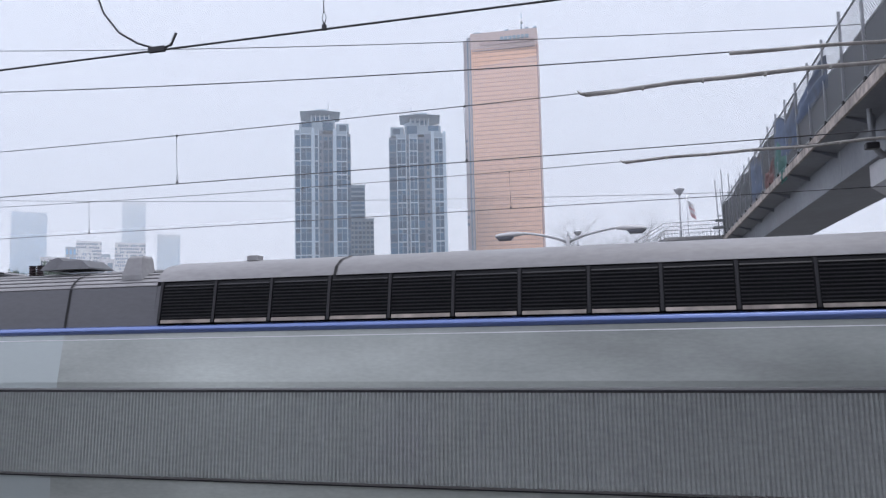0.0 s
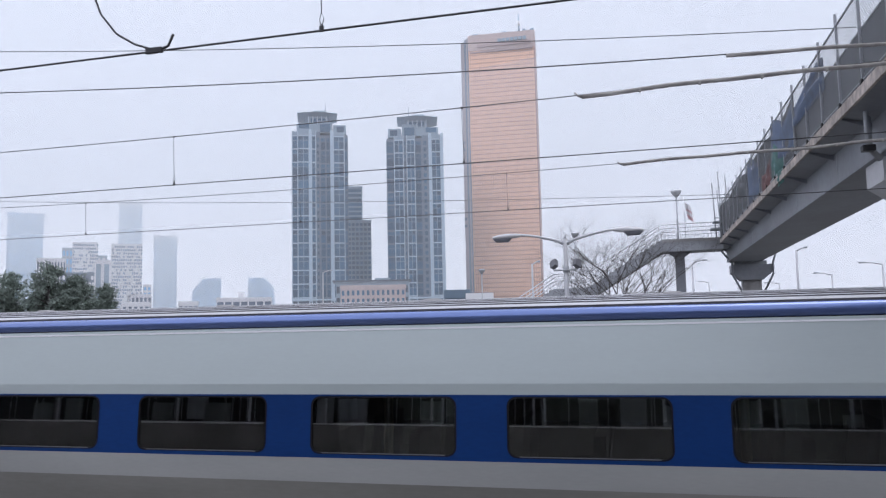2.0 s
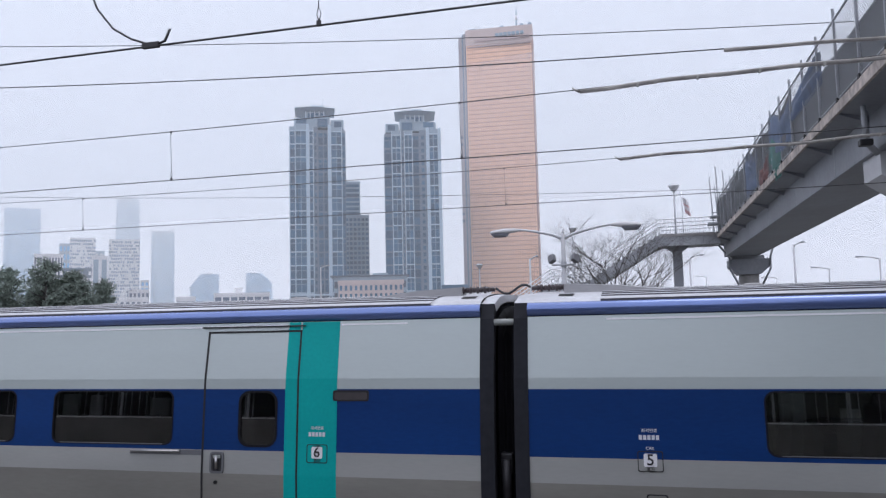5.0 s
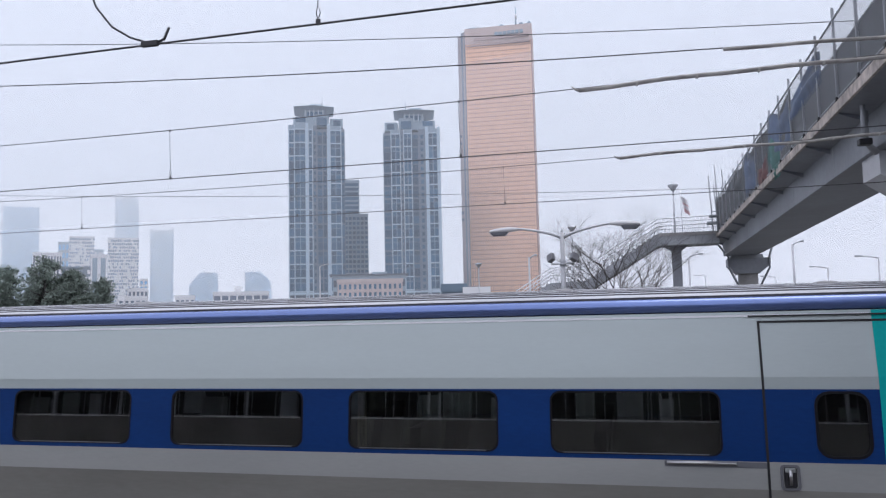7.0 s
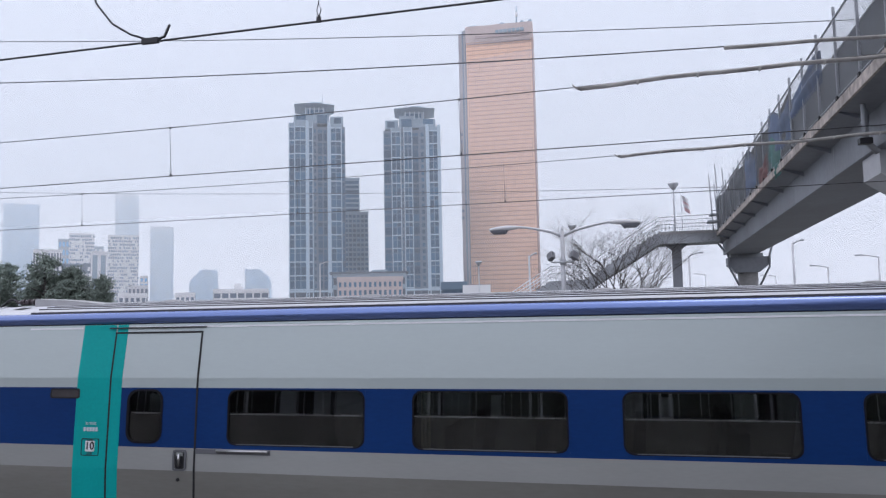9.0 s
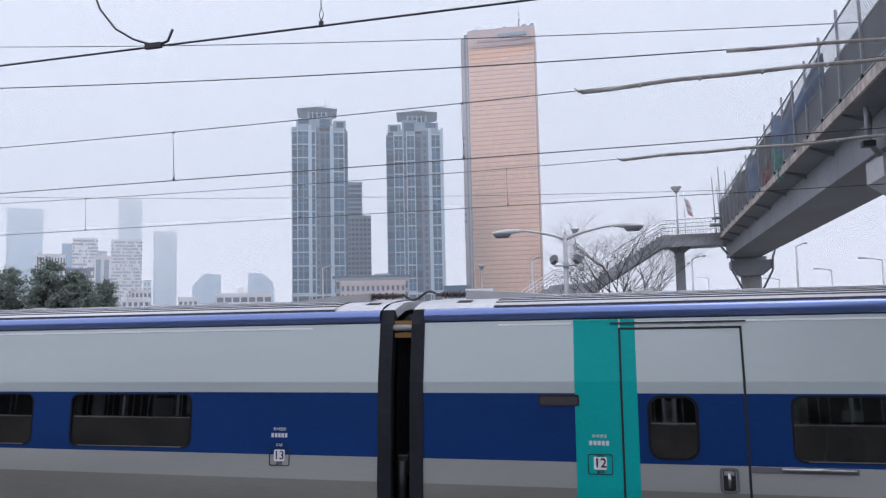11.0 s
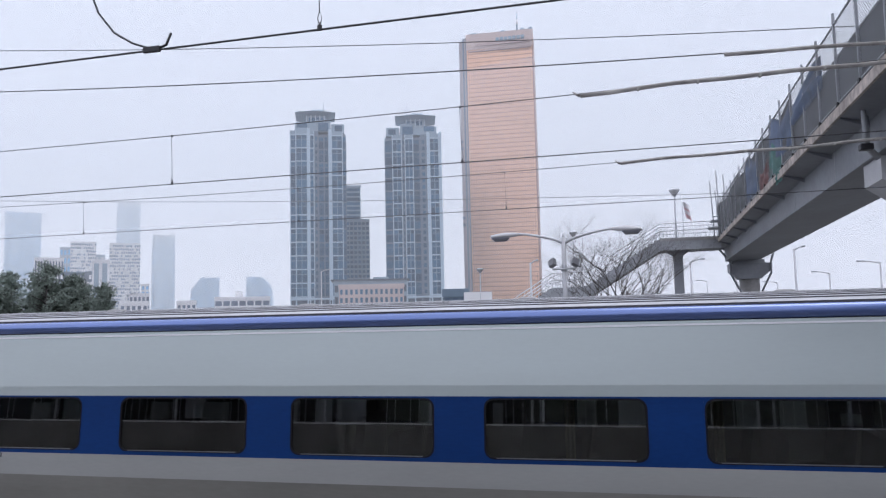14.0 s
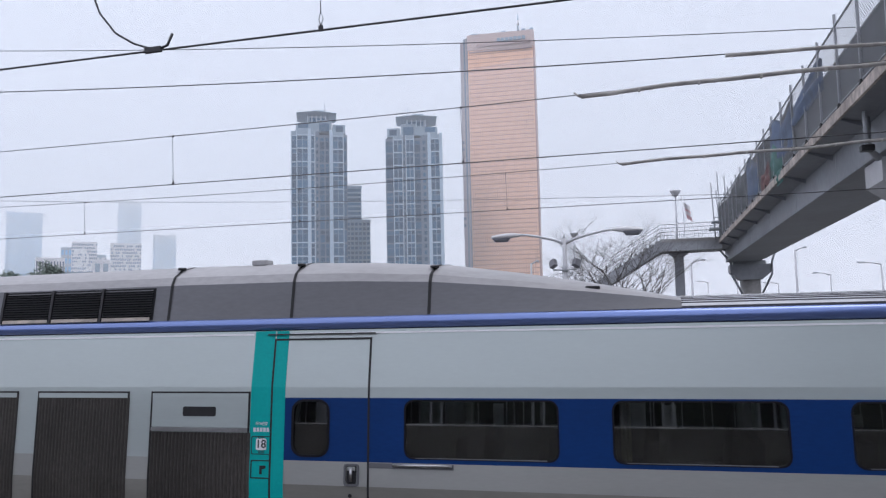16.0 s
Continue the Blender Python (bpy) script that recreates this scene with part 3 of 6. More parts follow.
def grille(car, x0, x1, n, z0=3.33, z1=3.68):
    """Louvres on the roof's side over a flat dark sheet painted as shaded openings."""
    def w(z):
        return 1.262 - (z - 3.29) * 0.185
    part("grille_backing", loft(bmesh.new(), [[(x, -w(z) - 0.004, z) for z in (z0 - 0.04, z1)] for x in (x0, x1)]), OPENSHADE, car)
    slat = None
    for i in range(n):
        a, b = x0 + (x1 - x0) * i / n, x0 + (x1 - x0) * (i + 1) / n
        part("grille_post", loft(bmesh.new(), [[(x, -w(z) - o, z) for x, o in ((a - 0.017, -0.03), (a - 0.017, 0.034), (a + 0.017, 0.034), (a + 0.017, -0.03))] for z in (z0 - 0.04, z1 + 0.01)], close=True, caps=True), SLAT, car)
        for j in range(11):
            z = z0 + 0.012 + (z1 - z0 - 0.02) * j / 11
            m = pose((a + b) / 2, -w(z), z)
            if slat is None:
                L = (b - a) / 2 - 0.03
                slat = part("grille_slat", loft(bmesh.new(), [[(x, y, zz) for y, zz in ((-0.030, 0), (-0.006, 0.014), (-0.006, 0.018), (-0.030, 0.004))] for x in (-L, L)], close=True, caps=True), GRILLESLAT, car)
                slat.matrix_basis = m
            else:
                share("grille_slat", slat, car, m)
        part("grille_sill", loft(bmesh.new(), [[(x, -w(z) - o, z) for z, o in ((z0 - 0.045, 0.03), (z0 - 0.005, 0.03), (z0 - 0.005, 0.0))] for x in (a + 0.03, b - 0.03)]), RUSTEDGE, car)


def roof_joint(car, x, prof):
    part("panel_joint", loft(bmesh.new(), [[(x + d, y * 1.004, z + 0.006) for y, z in prof] for d in (-0.018, 0.018)]), SEAM, car)


def motor_car(number, mirrored):
    """Built with its engine end at x = 0; mirrored for the one at the other end of the train."""
    s = -1 if mirrored else 1
    X = (lambda x: x) if not mirrored else (lambda x: -21.69 - x)

    def span(a, b):
        return tuple(sorted((X(a), X(b))))
    car = root("motor_car", "silver motor car with a grey humped roof and louvred sides", "train car", "cars of the train")
    x0, x1 = span(-21.55, -0.20)
    pitch = 2.144
    wins = [span(-8.505 - pitch * i, -6.895 - pitch * i) for i in range(6)]
    fittings(car, x0, x1, wins, span(-21.55, -5.48), span(-6.495, -5.360), span(-6.045, -5.610), span(-5.52, -5.105), TEAL, mirrored)
    a, b = span(-21.0, -6.5)
    ribbed_roof(car, a, b)
    a, b = span(-21.55, -20.98)
    part("roof_end", strip_roof(bmesh.new(), a, b, trailer_roof_profile(False)), ROOFEND, car, "pale smooth roof end")
    # hump: side panels and crown, shrinking to a tip
    stations = [(-0.13, 0.94), (-0.5, 0.97), (-1.5, 0.99), (-4.0, 1.0), (-5.5, 0.985), (-6.3, 0.94), (-7.16, 0.85), (-8.0, 0.67), (-8.8, 0.47), (-9.4, 0.29), (-9.75, 0.17)]
    rows = [(X(x), power_profile(h)) for x, h in stations]
    n = len(rows[0][1])
    for name, i0, i1, m in (("hump_side", 0, 3, GREYPANEL), ("hump_crown", 2, n - 2, ROOFGREY), ("hump_side", n - 3, n, GREYPANEL)):
        bm = loft(bmesh.new(), [[(x, y, z) for y, z in p[i0:i1]] for x, p in rows])
        smooth(part(name, bm, m, car), 25)
    bm = bmesh.new()
    bm.faces.new([bm.verts.new((rows[0][0], y, z)) for y, z in rows[0][1]])
    part("hump_end", bm, GREYPANEL, car)
    for x, h in ((-3.95, 1.0), (-5.53, 0.984), (-7.14, 0.853)):
        roof_joint(car, X(x), power_profile(h))
        part("joint_bolt", one_tube([(X(x), -0.99, 3.90 * h + 3.29 * (1 - h)), (X(x), -0.99, 3.93 * h + 3.29 * (1 - h))], 0.05, n=8), SLAT, car)
    grille(car, *span(-3.74, -1.57), 3)
    part("roof_cap", one_box(*span(-4.95, -4.75), -0.75, -0.55, 3.94, 4.01, bevel=0.015), ROOFGREY, car)
    part("tip_lamp", one_box(*span(-8.95, -8.8), -1.14, -1.05, 3.48, 3.54, bevel=0.01), SLAT, car)
    part("gutter", gutter(gutter(bmesh.new(), x0, x1), x0, x1, 1), TRIMBLUE, car, "rounded blue gutter rail")
    ends(car, x0, x1, x0 - 0.25)
    dark = DARKLOUVRE if mirrored else LOUVRE
    for i, (p, q) in enumerate(((-1.975, -0.741), (-3.525, -2.298), (-5.078, -3.860))):
        a, b = span(p, q)
        top = 2.43
        fr = part("louvre_frame", side_ring(bmesh.new(), [(a - 0.02, 0.8), (b + 0.02, 0.8), (b + 0.02, top + 0.02), (a - 0.02, top + 0.02)], [(a, 0.82), (b, 0.82), (b, top), (a, top)], 0.01, 0.015), SEAM, car)
        part("louvre_head", side_plate(bmesh.new(), [(a, top - 0.055), (b, top - 0.055), (b, top), (a, top)], 0.012, 0.01), PAINT, fr)
        if i == 2:
            top = 2.05
            pn = part("vent_panel", side_plate(bmesh.new(), [(a, top), (b, top), (b, 2.43), (a, 2.43)], 0.006, 0.012), PAINT, fr)
            c = (a + b) / 2
            part("vent_slot", side_plate(bmesh.new(), rounded(c - 0.21, c + 0.21, 2.17, 2.28, 0.02, 2), 0.01, 0.02), SLAT, fr)
            part("louvre_head", side_plate(bmesh.new(), [(a, top - 0.045), (b, top - 0.045), (b, top - 0.005), (a, top - 0.005)], 0.02, 0.02), CHROME, fr)
        tagged(part("louvre", corrugated(bmesh.new(), a, b, 0.82, top - 0.055, 0.045, 0.014), dark, fr, "sooty fluted louvre panel" if mirrored else "grey fluted louvre panel"), kind="stuff")
    sx = X(-5.25)
    seat_sign(car, sx, 2.06, None)
    number_sign(car, sx, 1.86, number, True, TEAL)
    key = part("key_box", side_ring(bmesh.new(), rounded(sx - 0.12, sx + 0.12, 1.50, 1.70, 0.01, 2), rounded(sx - 0.108, sx + 0.108, 1.512, 1.688, 0.01, 2), 0.007, 0.01), SEAM, car)
    part("key_latch", side_plate(bmesh.new(), [(sx - 0.01, 1.55), (sx + 0.015, 1.55), (sx + 0.015, 1.60), (sx + 0.06, 1.61), (sx + 0.06, 1.64), (sx - 0.01, 1.64)], 0.012, 0.012), SLAT, key)
    ex = X(-20.40)
    seat_sign(car, ex, 1.955, END_SEATS.get(number))
    number_sign(car, ex, 1.70, number, False, SEAM)
    return car


cars[1] = motor_car(1, False)
cars[18] = motor_car(18, True)


def pantograph(car, x):
    """The folded current collector on the power car's roof."""
    def low(*pts):
        return [(px, py, 3.76 + (pz - 3.76) * 0.72) for px, py, pz in pts]
    base = part("pantograph_base", one_box(x + 0.02, x + 1.05, -1.15, 0.7, 3.70, 3.755, bevel=0.01), SLAT, car, "black folded pantograph")
    part("side_plate", one_box(x + 0.0, x + 1.07, -1.17, -1.13, 3.66, 3.76, bevel=0.005), SLAT, base)
    for px, py in ((0.26, -0.98), (0.80, -0.98), (0.26, 0.5), (0.80, 0.5)):
        bm = bmesh.new()
        for i in range(5):
            tube(bm, [(x + px, py, 3.76 + 0.022 * i), (x + px, py, 3.775 + 0.022 * i)], (0.15, 0.11, 0.13, 0.09, 0.07)[i], n=14)
        part("post_insulator", bm, LOUVRE, base)
    for y in (-0.95, 0.45):
        part("upright", one_tube(low((x + 0.50, y, 3.76), (x + 0.50, y, 3.98)), 0.024), SLAT, base)
        part("upright", one_tube(low((x + 0.66, y, 3.76), (x + 0.70, y, 4.0)), 0.024), SLAT, base)
        part("lower_arm", one_tube(low((x + 0.1, y, 3.84), (x + 0.50, y + 0.04, 4.03), (x + 0.70, y + 0.04, 4.12)), 0.019), SLAT, base)
        part("bow_frame", one_tube(low((x + 0.50, y, 4.02), (x + 0.70, y, 4.13), (x + 0.85, y, 4.15), (x + 1.25, y, 4.08), (x + 1.25, y, 4.0)), 0.022), ROOFGREY, base)
        part("head_spring", one_tube(low((x + 0.6, y + 0.05, 4.03), (x + 1.0, y + 0.05, 4.0)), 0.038), SLAT, base)
    for px, pz in ((0.48, 4.02), (0.85, 4.15), (1.25, 4.05), (0.72, 3.95)):
        part("cross_bar", one_tube(low((x + px, -1.0, pz), (x + px, 0.55, pz)), 0.022), SLAT, base)
    part("motor_box", one_box(x + 0.74, x + 0.94, -0.9, -0.5, 3.76, 3.90, bevel=0.02), GREYPANEL, base)
    part("upper_arm", one_tube(low((x + 0.2, -0.3, 3.85), (x + 0.9, -0.2, 4.12)), 0.025), SLAT, base)
    part("roof_cable", one_tube(low((x + 1.37, -0.85, 3.9), (x + 1.45, -0.85, 4.06), (x + 1.53, -0.85, 4.09), (x + 1.72, -0.85, 4.09), (x + 1.78, -0.85, 4.05), (x + 1.80, -0.85, 3.92)), 0.019), CABLE, car)
    for k in (2.44, 2.56):
        prof = [(0.035 if i % 2 else 0.055, 3.86 + 0.016 * i) for i in range(11)]
        bm = loft(bmesh.new(), [[(x + k + r * math.cos(a * math.pi / 6), -0.7 + r * math.sin(a * math.pi / 6), z) for a in range(12)] for r, z in prof], close=True, caps=True)
        part("roof_insulator", bm, CERAMIC, car)
    part("cable_cover", loft(bmesh.new(), [[(x + d, y, z) for y, z in ((-0.95, 3.93), (-0.9, 3.93 + h), (-0.5, 3.93 + h), (-0.4, 3.93))] for d, h in ((2.78, 0.03), (2.90, 0.14), (3.02, 0.17), (3.10, 0.12), (3.38, 0.12), (3.5, 0.02))], close=True, caps=True), GREYPANEL, car)


def bogie(car, x):
    """A running frame with four wheels on the rails."""
    bg = part("bogie_frame", one_box(x - 1.9, x + 1.9, -1.1, 1.1, 0.42, 0.62, bevel=0.04), SLAT, car)
    bg.matrix_basis = pose(0, 0, -0.07)
    for dx in (-1.4, 1.4):
        part("axle", one_tube([(x + dx, -0.7, 0.46), (x + dx, 0.7, 0.46)], 0.08), RAILSTEEL, bg)
        for y in (-0.72, 0.72):
            part("wheel", one_tube([(x + dx, y - 0.06, 0.46), (x + dx, y + 0.06, 0.46)], 0.46, n=28), RAILSTEEL, bg)


def power_car():
    car = root("power_car", "silver power car with dark grilles and fluted flanks", "train car", "cars of the train")
    x0, x1 = 0.25, 19.0
    bm = bmesh.new()
    side_sheet(bm, 6.33, x1, 0.45, 3.09, -1)
    side_sheet(bm, x0, x1, 0.45, 3.09, 1)
    part("rear_panel", side_sheet(bmesh.new(), x0, 6.33, 0.45, 3.09, -1), PAINT, car, "cleaner silver-white side panel")
    prof = [(half(z), z) for z in (0.45, 1.45, 2.5, 3.13, 3.28)]
    ring = [(y, z) for y, z in prof] + [(-y, z) for y, z in reversed(prof)]
    bm.faces.new([bm.verts.new((x0, y, z)) for y, z in ring])
    # nose, sloping down ahead
    loft(bm, [[(x, y * k, 0.45 + (z - 0.45) * h) for y, z in ring] for x, k, h in ((x1, 1, 1), (19.9, 0.98, 0.98), (21.2, 0.9, 0.72), (22.2, 0.7, 0.45))], close=True, caps=True)
    part("body_shell", bm, SOILED, car, "streaked silver-white body")
    part("gutter", gutter(gutter(bmesh.new(), x0, x1, -1, 3.118, 0.056), x0, x1, 1, 3.118, 0.056), TRIMBLUE, car, "rounded blue gutter rail")
    part("shoulder_line", side_plate(bmesh.new(), [(x0 + 0.2, 3.004), (x1, 3.004), (x1, 3.014), (x0 + 0.2, 3.014)], 0.003, 0.008), WHITESIGN, car)
    # fluted flank between two rails
    for z0, z1, m in ((2.385, 2.412, SLAT), (2.412, 2.436, CHROME), (1.405, 1.43, CHROME), (1.39, 1.405, SLAT)):
        part("flank_rail", side_plate(bmesh.new(), [(0.71, z0), (x1 - 0.3, z0), (x1 - 0.3, z1), (0.71, z1)], 0.02, 0.02), m, car)
    tagged(part("flank_fluting", corrugated(bmesh.new(), 0.73, x1 - 0.3, 1.43, 2.385, 0.044, 0.018), LOUVRE, car, "grey fluted steel flank"), kind="stuff")
    # roof: low ribbed part over the transformer, then the tall grilled part
    p1 = power_profile(0.96)
    n = len(p1)
    def zr(w):
        return 3.645 + 0.275 * max(0.0, 1 - (w / 1.19) ** 2) ** 0.6
    STEPS = [(1.186, 3.645), (1.150, 3.695), (1.095, 3.745), (1.010, 3.795), (0.880, 3.838), (0.68, 3.868), (0.44, 3.885), (0.18, 3.895), (0.0, 3.898)]
    for xa, xb in ((0.27, 2.80), (3.95, 7.55)):
        sheet = part("roof_sheet", strip_roof(bmesh.new(), xa, xb, [(-w, z - 0.012) for w, z in STEPS] + [(w, z - 0.012) for w, z in reversed(STEPS[:-1])]), DARKROOF, car, "stepped grey roof")
        for (wa, za), (wb, zb) in zip(STEPS, STEPS[1:]):
            for sd in (-1, 1):
                part("roof_rib", loft(bmesh.new(), [[(x, sd * q, zz) for q, zz in ((wa - 0.010, za + 0.006), (wa - 0.002, za + 0.016), (wa - 0.010, za + 0.026), (wb + 0.004, zb + 0.002), (wb - 0.010, zb - 0.004))] for x in ((xb, xa) if sd < 0 else (xa, xb))]), ROOFGREY, sheet)
    part("roof_well", one_box(2.80, 3.95, -1.17, 1.17, 3.58, 3.66), DARKROOF, car)
    part("well_back", one_box(2.78, 3.97, 0.72, 1.15, 3.60, 3.86, bevel=0.02), DARKROOF, car)
    for y in (-1, 1):
        part("roof_side", loft(bmesh.new(), [[(x, y * w, z) for w, z in ((1.292, 3.12), (1.262, 3.29), (1.190, 3.645), (1.16, 3.65))] for x in (0.27, 7.62)]), GREYPANEL, car)
    tall = power_profile(1.0)
    smooth(part("roof_crown", loft(bmesh.new(), [[(x, y, z) for y, z in tall[2:-2]] for x in (7.55, 7.75, 18.6)]), ROOFGREY, car), 30)
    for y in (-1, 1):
        # wall behind the grilles, its shade put into the colour
        part("roof_side", loft(bmesh.new(), [[(x, y * w, z) for w, z in ((1.245, 3.12), (1.215, 3.29), (1.14, 3.70))] for x in (7.6, 18.6)]), OPENSHADE, car)
    for lo, hi in ((0.26, p1), (18.6, tall), (7.56, tall)):
        bm = bmesh.new()
        bm.faces.new([bm.verts.new((lo, y, z)) for y, z in hi])
        part("roof_bulkhead", bm, GREYPANEL, car)
    grille(car, 7.65, 17.7, 14, 3.235)
    roof_joint(car, 6.33, [(-1.285, 3.16), (-1.262, 3.29), (-1.190, 3.645)])
    roof_joint(car, 6.33, [(-w, z + 0.012) for w, z in STEPS] + [(w, z + 0.012) for w, z in reversed(STEPS[:-1])])
    roof_joint(car, 9.85, tall)
    part("roof_scoop", loft(bmesh.new(), [[(xx, y, z) for xx, y in ((7.15 - k, -1.13 + m), (7.15 + k, -1.13 + m), (7.15 + k, -0.85), (7.15 - k, -0.85))] for z, k, m in ((3.74, 0.15, 0.0), (3.80, 0.14, 0.0), (4.02, 0.10, 0.06), (4.05, 0.08, 0.10))], close=True, caps=True), ROOFGREY, car, "grey box-shaped roof scoop")
    part("roof_cap", one_box(8.5, 8.65, -0.75, -0.6, 3.95, 4.02, bevel=0.01), ROOFGREY, car)
    prof = [(half(z) + 0.012, z) for z in (0.5, 1.45, 2.5, 3.12)] + [(1.2, 3.7), (0.8, 3.9), (0.4, 3.95)]
    outer = [(-w, z) for w, z in prof] + [(w, z) for w, z in reversed(prof)]
    part("end_rim", loft(bmesh.new(), [[(x, y * k, z) for y, z in outer] for x, k in ((0.25, 1), (0.13, 1), (0.13, 0.93))]), RUBBER, car, "dark rubber rim at the car's end")
    pantograph(car, 2.85)
    # banner on the shoulder
    bn = part("banner", side_plate(bmesh.new(), [(0.695, 2.455), (2.68, 2.455), (2.68, 2.955), (0.695, 2.955)], 0.006, 0.006), WHITESIGN, car, "white anniversary banner")

    def slab(pts, m):
        part("banner_mark", side_plate(bmesh.new(), [(px - 0.11, pz - 0.02) for px, pz in pts], 0.009, 0.004), m, car)
    for dx in (0, 0.24):
        slab([(1.02 + dx, 2.67), (1.13 + dx, 2.67), (1.20 + dx, 2.88), (1.09 + dx, 2.88)], SIGNBLUE)
    slab([(1.14, 2.76), (1.30, 2.88), (1.19, 2.88), (1.12, 2.80)], SIGNBLUE)
    slab([(1.14, 2.76), (1.22, 2.67), (1.11, 2.67), (1.09, 2.72)], SIGNBLUE)
    slab([(1.31, 2.85), (1.55, 2.85), (1.56, 2.88), (1.32, 2.88)], SIGNBLUE)
    slab([(1.44, 2.67), (1.52, 2.67), (1.68, 2.86), (1.86, 2.92), (1.66, 2.89)], SIGNRED)
    slab([(1.56, 2.80), (1.64, 2.67), (1.72, 2.67), (1.62, 2.80)], SIGNBLUE)
    lettering("banner_word", "개통", 0.15, SIGNBLUE, car, on_side(1.745, 2.755, 0.012))
    lettering("banner_word", "20", 0.27, SIGNBLUE, car, on_side(2.08, 2.775, 0.012))
    lettering("banner_word", "주년", 0.15, SIGNBLUE, car, on_side(2.44, 2.755, 0.012))
    bars(car, 0.985, 2.555, 0.18, 0.085, 3, SIGNBLUE)
    lettering("banner_word", "20년의 가치, 100년의 행복", 0.128, SIGNBLUE, car, on_side(1.87, 2.555, 0.012))
    for i, w in enumerate((0.17, 0.22, 0.18, 0.18, 0.06, 0.14)):
        a = 0.80 + sum((0.17, 0.22, 0.18, 0.18, 0.06, 0.14)[:i]) + 0.05 * i
        part("name_mark", side_plate(bmesh.new(), rounded(a, a + w, 1.00, 1.205 if i != 1 else 1.225, 0.03, 3), 0.006, 0.006), NAVY, car)
    return car


cars[0] = power_car()

bogie(cars[0], 3.4)
bogie(cars[0], 17.4)
for n in range(1, 19):
    bogie(cars[n], (-18.65 if 1 < n < 18 else -21.7) if n < 18 else -19.0)
bogie(cars[1], -2.9)
bogie(cars[18], 0.05)


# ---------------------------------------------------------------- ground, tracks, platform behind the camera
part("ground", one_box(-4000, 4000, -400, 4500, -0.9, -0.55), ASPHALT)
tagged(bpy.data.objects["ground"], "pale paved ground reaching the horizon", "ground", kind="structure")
bm = loft(bmesh.new(), [[(x, y, z) for y, z in ((2.6, -0.55), (3.2, -0.18), (16.4, -0.18), (17.2, -0.55))] for x in (-420, 420)])
tagged(part("track_bed", bm, BALLAST), "grey-brown ballast track bed", "track bed", kind="structure")
for ty in (4.9, TRACK_Y, 14.1):
    tr = root("railway_track", "steel rails on concrete sleepers in ballast", "railway track", "parallel tracks")
    for sy in (-0.72, 0.72):
        part("rail", loft(bmesh.new(), [[(x, ty + sy + y, z) for y, z in ((-0.07, -0.16), (-0.02, -0.13), (-0.035, -0.02), (-0.03, 0), (0.03, 0), (0.035, -0.02), (0.02, -0.13), (0.07, -0.16))] for x in (-400, 400)], close=True, caps=True), RAILSTEEL, tr)
    sl = part("sleeper", one_box(-0.13, 0.13, -1.25, 1.25, -0.30, -0.155), SLEEPER, tr)
    sl.matrix_basis = pose(-30, ty, 0)
    for i in range(1, 80):
        share("sleeper", sl, tr, pose(-30 + i * 0.62, ty, 0))

DARKWALL = mat("dark_station_cladding", (0.05, 0.052, 0.056), 0.8, grain=0.2, dirt=0.3)
WALLPANEL = mat("pale_wall_panel", (0.22, 0.25, 0.25), 0.6, grain=0.1)
# platform on which the camera stands, with its fence and a plain station wall behind
tagged(part("platform", one_box(-160, 160, -9.0, 1.9, -0.55, 1.1, bevel=0.02), mat("dark_platform_paving", (0.13, 0.13, 0.13), 0.9, grain=0.2, scale=5, dirt=0.3)), "dark paved station platform", "platform", kind="structure")
tagged(part("wall_station", one_box(-160, 160, -9.4, -9.0, -0.55, 5.6), DARKWALL), "dark station wall at the back of the platform", "wall", kind="structure")
# canopy out of view, placed to darken the train's side and its reflections
tagged(part("canopy", loft(bmesh.new(), [[(x, y, z) for y, z in ((-9.0, 4.9), (-5.4, 4.6), (-5.4, 4.8), (-9.0, 5.15))] for x in (-160, 160)], close=True, caps=True), DARKWALL), "unseen dark platform canopy added to dim the train's side", "canopy", kind="structure")
fence = root("platform_parapet", "grey concrete platform parapet with a pale top rail and posts", "parapet")
part("parapet_wall", one_box(-60, 60, -4.3, -4.1, 1.1, 2.12, bevel=0.02), mat("grey_parapet_render", (0.20, 0.195, 0.185), 0.9, grain=0.2, scale=4, dirt=0.3), fence)
part("top_rail", one_tube([(-60, -4.05, 2.15), (60, -4.05, 2.15)], 0.016), RAILPAINT, fence)
rnd = random.Random(5)
xs = [-2.9, -2.62, 0.3, 0.55, 2.5, 2.85, -8.6, -10.9, -5.6, -5.3, 4.5, 5.8, -13.2, -15.0, -17.3, 7.2]
for x in xs:
    part("post", one_box(x - 0.03, x + 0.03, -4.25, -4.19, 2.1, 4.0, bevel=0.01), STEELGREY, fence)
bar = part("fence_bar", one_tube([(0, -4.2, 2.1), (0, -4.2, 3.6)], 0.010, n=6), STEELGREY, fence)
for i in range(140):
    if i % 7 in (1, 2, 5) and rnd.random() < 0.8:
        continue
    share("fence_bar", bar, fence, pose(-22 + 0.23 * i + rnd.uniform(-0.03, 0.03), 0, 0))
# made-up pale panels, out of view, that put bright patches into window reflections
boards = root("notice_boards", "unseen pale panels added as bright patches for the window reflections", "notice board")
for i in range(26):
    x = -22 + i * 1.25 + rnd.uniform(-0.3, 0.3)
    w = rnd.uniform(0.15, 0.5)
    if i % 4 != 3:
        part("board", one_box(x - w, x + w, -9.0, -8.94, rnd.uniform(1.9, 2.3), rnd.uniform(2.6, 3.3), bevel=0.01), rnd.choice((WALLPANEL, WALLPANEL, STEELGREY)), boards)


